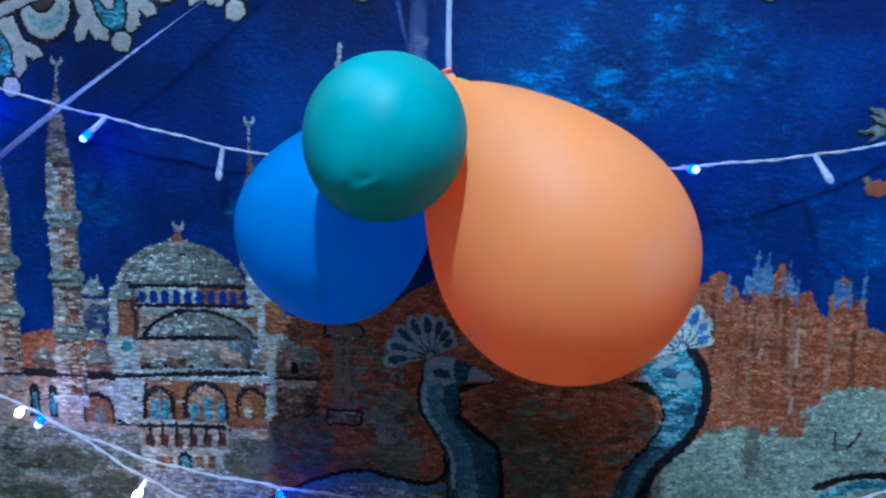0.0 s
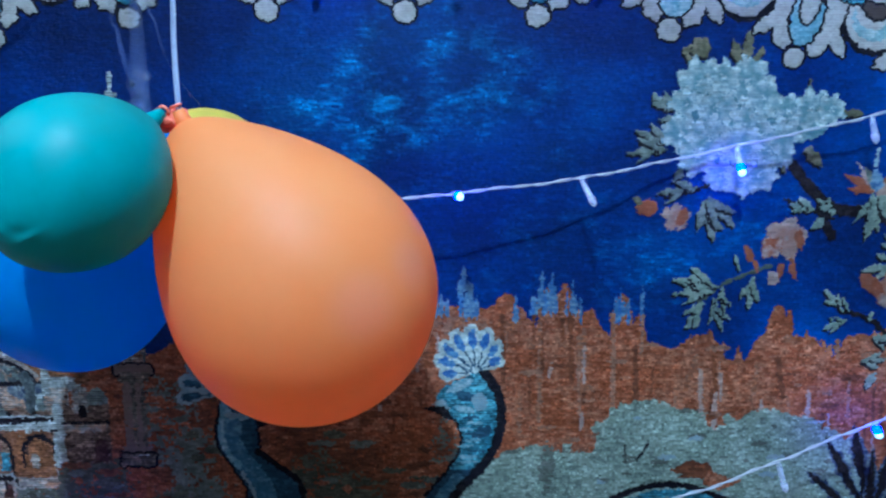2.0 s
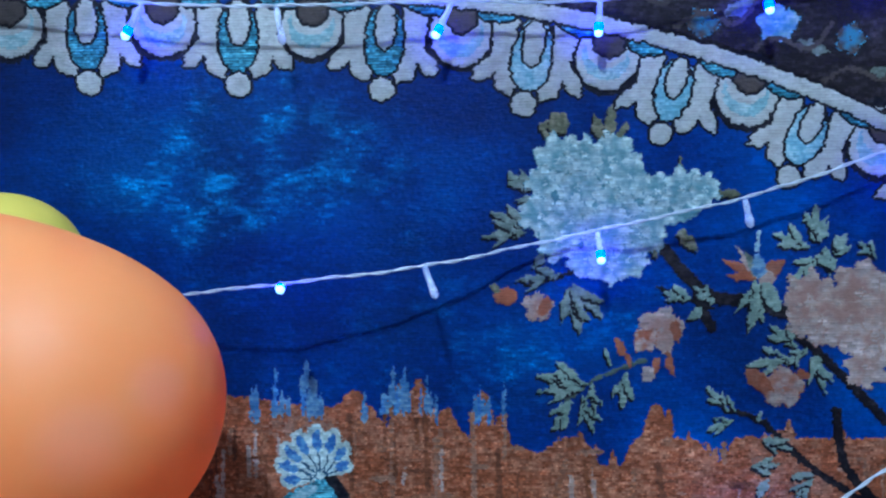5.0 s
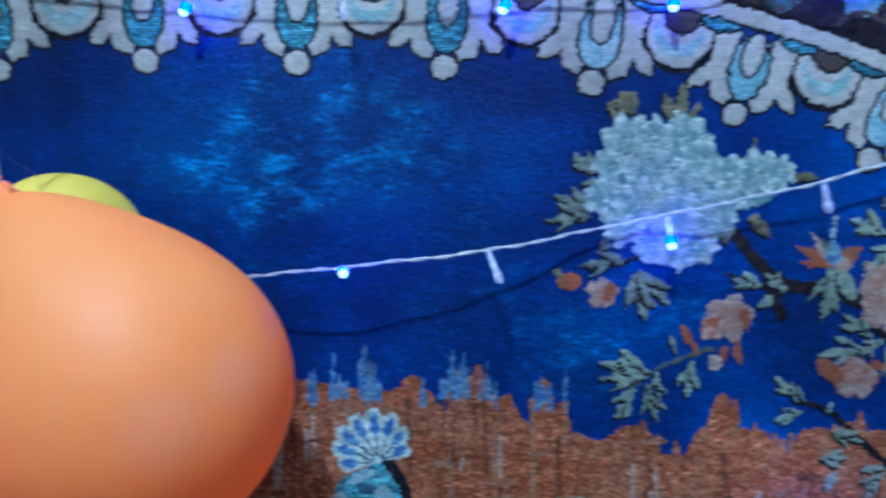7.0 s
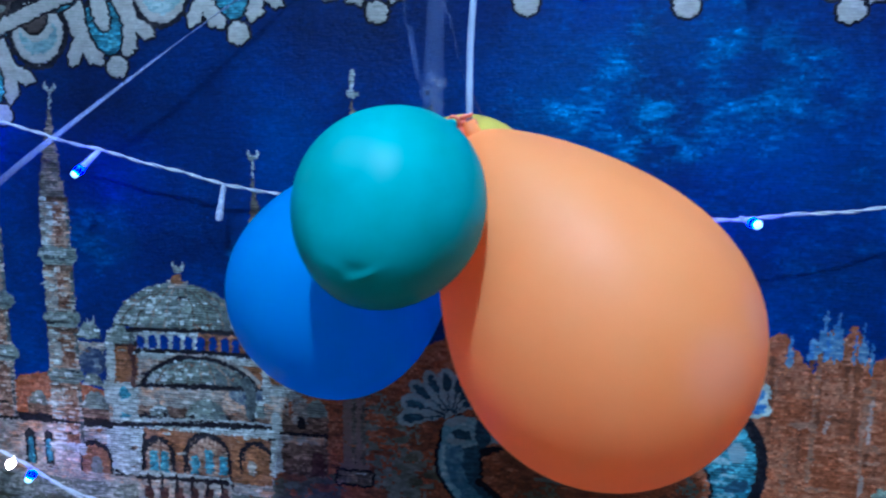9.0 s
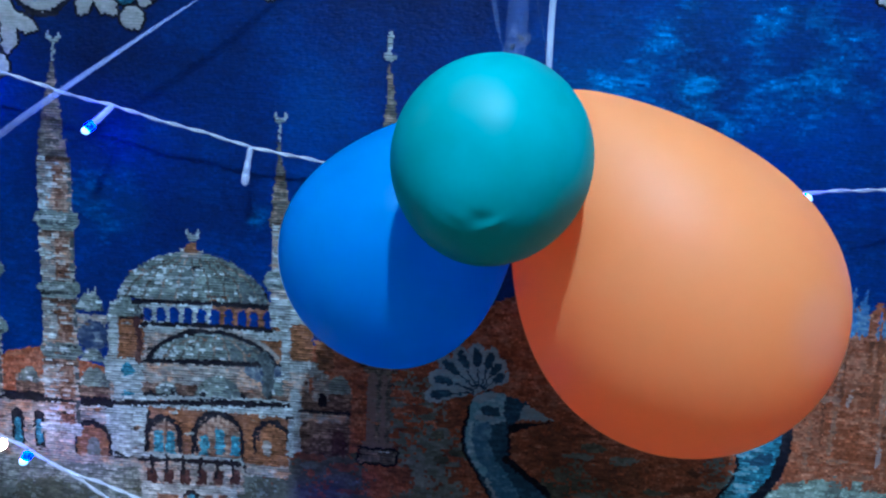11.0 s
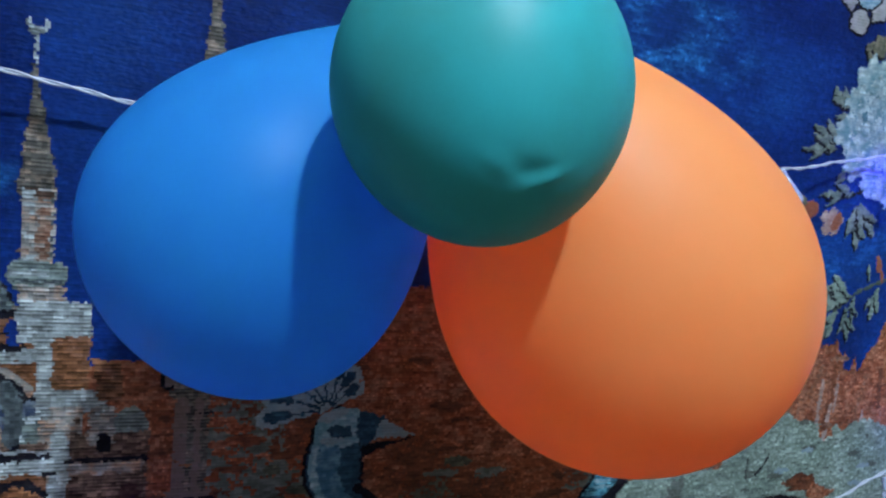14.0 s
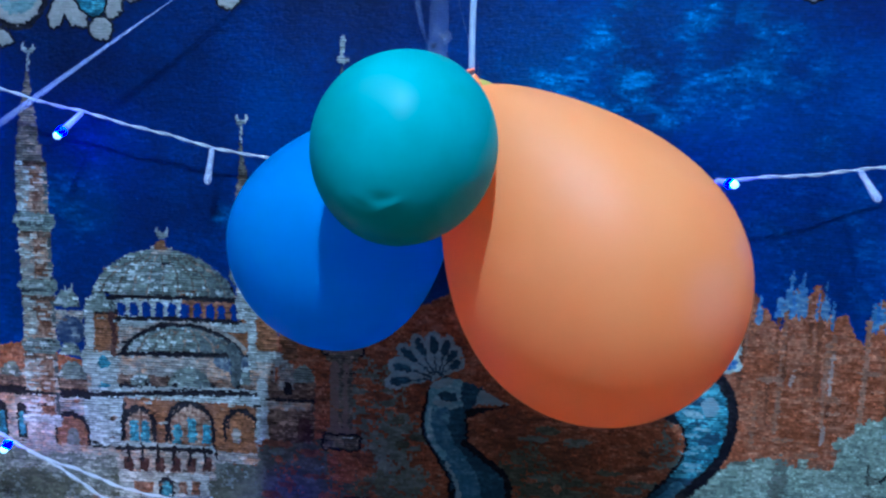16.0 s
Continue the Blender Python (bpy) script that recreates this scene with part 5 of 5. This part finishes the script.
leaf("leafgrey", 41.2, 162.9, 39.3, 164.2, 0.77, edge=-1)
leaf("leafgrey", 40.9, 163.1, 40.3, 164.4, 0.56, edge=-1)
leaf("leafgrey", 40.6, 163.3, 39.4, 163.4, 0.56, edge=-1)
motif("leaf")
leaf("leafgrey", 41.6, 162.3, 39.9, 162.1, 0.54, edge=-1)
motif("leaf")
leaf("leafgrey", 41, 160.2, 38, 161.3, 0.61, edge=-1)
leaf("leafgrey", 40.5, 160.4, 39.3, 161.9, 0.42, edge=-1)
leaf("leafgrey", 40.1, 160.5, 38.4, 160.3, 0.42, edge=-1)
motif("leaf")
leaf("leafgrey", 40.8, 159.8, 37.4, 159.4, 0.54, edge=-1)
leaf("leafgrey", 40.2, 159.7, 38.3, 160.7, 0.37, edge=-1)
leaf("leafgrey", 39.7, 159.7, 38.2, 158.6, 0.37, edge=-1)
motif("leaf")
leaf("olive2", 43.1, 166.9, 41.7, 167.7, 1.04, edge=-1)
motif("leaf")
leaf("olive2", 43.7, 166.9, 42.7, 168.5, 1.11, edge=-1)
motif("leaf")
leaf("olive2", 46.4, 166.6, 45.6, 168.3, 0.85, edge=-1)
motif("leaf")
leaf("olive2", 47, 166.8, 47, 169.1, 0.80, edge=-1)
motif("leaf")
leaf("olive2", 47.5, 166.6, 48.3, 167.8, 0.64, edge=-1)
motif("leaf")
leaf("olive2", 52.1, 163.2, 52.1, 165.3, 0.68, edge=-1)
motif("leaf")
leaf("olive2", 53.8, 162.7, 56.7, 162.3, 0.85, edge=-1)
motif("leaf")
leaf("olive2", 52.1, 159.8, 53.4, 158.1, 0.72, edge=-1)
motif("leaf")
leaf("olive2", 50, 159, 50.4, 157.7, 0.64, edge=-1)
motif("leaf")
leaf("leafgreen", 61.7, 158.4, 59, 159.5, 0.58, edge=-1)
leaf("leafgreen", 61.3, 158.6, 60.2, 160.1, 0.40, edge=-1)
leaf("leafgreen", 60.9, 158.8, 59.3, 158.5, 0.40, edge=-1)
motif("leaf")
leaf("leafgreen", 62.1, 158.8, 62.1, 161.6, 0.68, edge=-1)
leaf("leafgreen", 62.1, 159.3, 63, 160.7, 0.44, edge=-1)
leaf("leafgreen", 62.1, 159.7, 61.3, 161, 0.44, edge=-1)
motif("leaf")
leaf("leafgreen", 62.3, 158.8, 63.1, 160.3, 0.54, edge=-1)
motif("leaf")
leaf("leafgreen", 62.6, 157.8, 60.3, 155.9, 0.54, edge=-1)
leaf("leafgreen", 62.2, 157.5, 60.4, 157.3, 0.37, edge=-1)
leaf("leafgreen", 61.9, 157.2, 61.3, 155.7, 0.37, edge=-1)
motif("leaf")
leaf("leafgreen", 63.4, 156.3, 62.8, 158.4, 0.68, edge=-1)
leaf("leafgreen", 63.3, 156.6, 63.6, 157.9, 0.47, edge=-1)
leaf("leafgreen", 63.2, 156.9, 62.3, 157.8, 0.47, edge=-1)
motif("leaf")
leaf("leafgreen", 63.6, 157.6, 64.4, 159.4, 0.58, edge=-1)
leaf("leafgreen", 63.7, 157.8, 64.8, 158.5, 0.42, edge=-1)
leaf("leafgreen", 63.8, 158.1, 63.7, 159.3, 0.42, edge=-1)
motif("leaf")
leaf("leafgreen", 66.7, 157.5, 65.2, 158.8, 0.51, edge=-1)
leaf("leafgreen", 66.5, 157.7, 66.1, 158.9, 0.35, edge=-1)
leaf("leafgreen", 66.3, 157.9, 65.2, 158.1, 0.37, edge=-1)
motif("leaf")
leaf("leafgreen", 57.8, 155.9, 57.4, 152.1, 0.82, edge=-1)
leaf("leafgreen", 57.7, 155.4, 56.3, 153.5, 0.56, edge=-1)
leaf("leafgreen", 57.7, 154.8, 58.5, 152.8, 0.56, edge=-1)
motif("leaf")
leaf("leafgreen", 58.6, 155.5, 59.5, 153.6, 0.75, edge=-1)
leaf("leafgreen", 58.8, 155.2, 58.6, 153.9, 0.51, edge=-1)
leaf("leafgreen", 58.9, 154.9, 59.8, 154.2, 0.51, edge=-1)
motif("leaf")
leaf("leafgreen", 61, 150.8, 58.9, 152.7, 0.64, edge=-1)
leaf("leafgreen", 60.7, 151.1, 60.2, 152.8, 0.47, edge=-1)
leaf("leafgreen", 60.4, 151.4, 58.8, 151.7, 0.47, edge=-1)
motif("leaf")
leaf("leafgreen", 61, 150.1, 57.2, 149.5, 0.54, edge=-1)
leaf("leafgreen", 60.4, 150.1, 58.2, 151, 0.37, edge=-1)
leaf("leafgreen", 59.9, 150, 58.3, 148.6, 0.37, edge=-1)
motif("leaf")
leaf("leafgreen", 61.8, 150.8, 60.2, 149.5, 0.48, edge=-1)
leaf("leafgreen", 61.6, 150.6, 60.3, 150.5, 0.31, edge=-1)
leaf("leafgreen", 61.3, 150.4, 60.9, 149.3, 0.33, edge=-1)
motif("leaf")
leaf("leafgreen", 62.3, 150.3, 63.2, 147.3, 0.68, edge=-1)
leaf("leafgreen", 62.4, 149.9, 61.9, 148, 0.44, edge=-1)
leaf("leafgreen", 62.5, 149.4, 63.8, 148.2, 0.47, edge=-1)
motif("leaf")
leaf("leafgreen", 56.4, 145.4, 54.3, 144.6, 0.48, edge=-1)
leaf("leafgreen", 56.1, 145.3, 54.7, 145.6, 0.33, edge=-1)
leaf("leafgreen", 55.8, 145.2, 55, 144.2, 0.33, edge=-1)
motif("leaf")
leaf("leafgreen", 56.4, 146.1, 55.8, 147.4, 0.41, edge=-1)
motif("leaf")
leaf("leafgreen", 58.1, 145.2, 58.5, 146.1, 0.34, edge=-1)
motif("leaf")
leaf("leafgreen", 56, 146.1, 54.3, 147.9, 0.34, edge=-1)
leaf("leafgreen", 55.7, 146.4, 55.4, 147.8, 0.23, edge=-1)
leaf("leafgreen", 55.5, 146.6, 54.2, 147, 0.23, edge=-1)
motif("leaf")
leaf("leafgreen", 58.6, 143.9, 60.7, 143, 0.54, edge=-1)
leaf("leafgreen", 58.9, 143.8, 59.7, 142.6, 0.37, edge=-1)
leaf("leafgreen", 59.2, 143.6, 60.5, 143.8, 0.37, edge=-1)
motif("leaf")
leaf("leafgreen", 57.7, 141.7, 59.9, 141.9, 0.54, edge=-1)
leaf("leafgreen", 58.1, 141.7, 59.3, 141.1, 0.37, edge=-1)
leaf("leafgreen", 58.4, 141.8, 59.3, 142.5, 0.37, edge=-1)
motif("leaf")
leaf("leafgreen", 59, 140.8, 58.2, 139.1, 0.61, edge=-1)
motif("leaf")
leaf("leafgreen", 60.7, 140.8, 62.4, 141.2, 0.54, edge=-1)
motif("leaf")
leaf("leafgreen", 62.4, 140.8, 60.8, 138.6, 0.54, edge=-1)
leaf("leafgreen", 62.2, 140.5, 60.6, 139.9, 0.37, edge=-1)
leaf("leafgreen", 61.9, 140.1, 61.7, 138.6, 0.37, edge=-1)
motif("leaf")
leaf("leafgreen", 53, 154.7, 50.9, 155.2, 0.68, edge=-1)
leaf("leafgreen", 52.7, 154.8, 51.7, 155.7, 0.47, edge=-1)
leaf("leafgreen", 52.3, 154.9, 51.2, 154.5, 0.47, edge=-1)
motif("leaf")
leaf("leafgreen", 53.8, 153.9, 52.8, 153, 0.68, edge=-1)
motif("leaf")
leaf("leafgreen", 54.7, 154.3, 53.2, 155.6, 0.54, edge=-1)
leaf("leafgreen", 54.4, 154.5, 54.1, 155.7, 0.37, edge=-1)
leaf("leafgreen", 54.2, 154.7, 53.2, 154.9, 0.37, edge=-1)
motif("field")
oval("petalteal", 45, 162, 3.19, 4.04)
oval("petalteal", 47.5, 160.3, 2.97, 3.40)
oval("petalteal", 50.8, 161.7, 2.98, 1.49)
motif("flower")
flower("petal", 50.4, 162.6, 1.60, 7, "petalteal")
motif("flower")
flower("petal", 52.3, 162.8, 1.68, 7, "petalteal")
motif("flower")
flower("petal", 54, 162.7, 1.28, 7, "petalteal")
motif("flower")
flower("petal", 49.2, 159.5, 1.87, 7, "petalteal")
motif("flower")
flower("petal", 50, 160.7, 1.60, 7, "petalteal")
motif("flower")
flower("petal", 45.2, 157.6, 1.53, 7, "petalteal")
motif("flower")
flower("petal", 46.9, 157.4, 1.70, 7, "petalteal")
motif("flower")
flower("petal", 48.3, 157.6, 1.53, 7, "petalteal")
motif("flower")
flower("petal", 43.1, 165, 1.92, 7, "petalteal")
motif("flower")
flower("petal", 47.1, 164.9, 2.04, 7, "petalteal")
motif("flower")
flower("petal", 42, 163.4, 1.28, 7, "petalteal")
motif("flower")
flower("petal", 44.6, 163.1, 1.78, 7, "petalteal")
motif("flower")
flower("petal", 41.8, 161, 1.62, 7, "petalteal")
motif("flower")
flower("petal", 43.1, 159.1, 1.61, 7, "petalteal")
motif("flower")
flower("petal", 44.1, 160.6, 1.87, 7, "petalteal")
motif("flower")
flower("petal", 47.5, 162.2, 1.84, 7, "petalteal")
motif("flower")
flower("petal", 46.6, 159.9, 1.87, 7, "petalteal")
motif("flower")
flower("petal", 48.3, 163.7, 1.53, 7, "petalteal")
motif("flower")
flower("petal", 45, 165.4, 1.44, 7, "petalteal")
motif("flower")
flower("blush", 61.8, 154.6, 1.96, 7, "pinkcore")
motif("flower")
flower("blush", 63.1, 152.9, 2.12, 7, "pinkcore")
motif("flower")
flower("blush", 65.5, 155, 2.34, 7, "pinkcore")
motif("flower")
flower("blush", 64.7, 152.5, 2.13, 7, "pinkcore")
motif("flower")
flower("blush", 66.6, 151.6, 2.55, 7, "pinkcore")
motif("flower")
flower("blush", 66.1, 149.4, 1.70, 7, "pinkcore")
motif("flower")
flower("blush", 68.1, 153.7, 2.55, 7, "pinkcore")
motif("flower")
flower("blush", 61.4, 152.9, 1.28, 7, "pinkcore")
motif("flower")
flower("blush", 69.8, 152, 2.55, 7, "pinkcore")
motif("flower")
flower("blush", 60, 147.8, 1.60, 5, "coral")
leaf("coral", 57.2, 149.1, 59.4, 147.4, 0.94)
leaf("coral", 61.9, 148.6, 61, 149.1, 0.85)
motif("flower_bud", "coral and cream woven flower bud")
oval("coral", 39.2, 155, 0.85, 0.68)
leaf("olive2", 38.8, 155.4, 38, 155.8, 0.51)
motif("flower_bud")
flower("blush", 41.6, 154.2, 1.06, 5, "pinkcore")
oval("coral", 42.1, 154.2, 0.43, 0.77, -30)
motif("flower_bud")
flower("blush", 50.7, 152.4, 1.79, 5, "pinkcore")
flower("blush", 49.6, 151.6, 0.94, 4, "coral")
leaf("coral", 50, 151.8, 49, 152.2, 0.85)
leaf("coral", 51.7, 153, 52.1, 151.3, 0.68)
leaf("coral", 51.3, 150.7, 51.7, 148.7, 0.68)
leaf("coral", 50.5, 150.3, 50.3, 149, 0.68)
oval("blush", 49.8, 149, 0.51, 0.60)
motif("flower_bud")
for a, b, c, w in ((55.2, 157.6, "coral", 0.8), (55.5, 156.4, "coral", 0.7), (56.3, 158.5, "blush", 0.55), (59.9, 157.4, "coral", 0.9), (59.3, 156.0, "pinkcore", 0.9), (57.0, 158.1, "leafgrey", 0.5), (58.0, 158.0, "skyblue", 0.8)):
    leaf(c, 58.0, 156.1, a, b, w)
stroke("pale", [(57.9, 158.2), (58.0, 159.4)], 0.3)
leaf("leafgreen", 58.2, 155.8, 57.4, 152.2, 1.0, edge=-1)
leaf("leafgreen", 58.4, 155.8, 59.6, 153.5, 0.9, edge=-1)
motif("field")


def weave():
    """One mesh for the ground and one for each motif, all on the same gently waving sheet."""
    cu, cv = np.meshgrid(U0 + np.arange(NU + 1) * CU, V0 + np.arange(NV + 1) * CV)
    p = np.pad(pile, 1, mode="edge")
    h = (p[1:, 1:] + p[:-1, 1:] + p[1:, :-1] + p[:-1, :-1]) / 4
    wave = 0.0016 * np.sin(cu / 9.0 + 0.6 * np.sin(cv / 17)) + 0.0012 * np.sin(cu / 4.1 + cv / 23)
    knots = rng.normal(size=cu.shape) * 0.00014 + 0.00022 * (np.arange(NV + 1) % 2)[:, None]
    y = wave - 0.0007 * h - knots - 0.001
    co = np.stack([cu / 100 + rng.normal(size=cu.shape) * 0.00008, y, cv / 100 + rng.normal(size=cu.shape) * 0.00008], -1).reshape(-1, 3)
    ids = np.arange((NU + 1) * (NV + 1)).reshape(NV + 1, NU + 1)
    quads = np.stack([ids[:-1, :-1], ids[:-1, 1:], ids[1:, 1:], ids[1:, :-1]], -1).reshape(-1, 4)
    lay_of_pile = 0.47 + 0.03 * PATCH      # uneven dyeing
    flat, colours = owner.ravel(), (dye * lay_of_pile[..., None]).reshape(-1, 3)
    thing = tagged(new("tapestry"), "deep blue pile tapestry with woven mosque, flowers and trees", "tapestry")
    for k, (name, label) in enumerate(names):
        mine = flat == k
        if not mine.any():
            continue
        used, where = np.unique(quads[mine], return_inverse=True)
        n = int(mine.sum())
        me = bpy.data.meshes.new(name)
        me.vertices.add(len(used))
        me.vertices.foreach_set("co", co[used].ravel())
        me.loops.add(4 * n)
        me.loops.foreach_set("vertex_index", where.ravel().astype(np.int32))
        me.polygons.add(n)
        me.polygons.foreach_set("loop_start", np.arange(0, 4 * n, 4, dtype=np.int32))
        me.polygons.foreach_set("use_smooth", np.ones(n, bool))
        me.update(calc_edges=True)
        at = me.attributes.new("dye", "FLOAT_VECTOR", "FACE")
        at.data.foreach_set("vector", colours[mine].ravel().astype(np.float32))
        me.materials.append(WOOL)
        ob = new(name, me)
        ob.parent = thing
        if label:
            tagged(ob, label)
    backing = part("backing", box((U0 / 100, 0.004, V0 / 100), (U1 / 100, 0.0195, V1 / 100)), BACKING, thing, "dark cloth backing")
    return thing


weave()
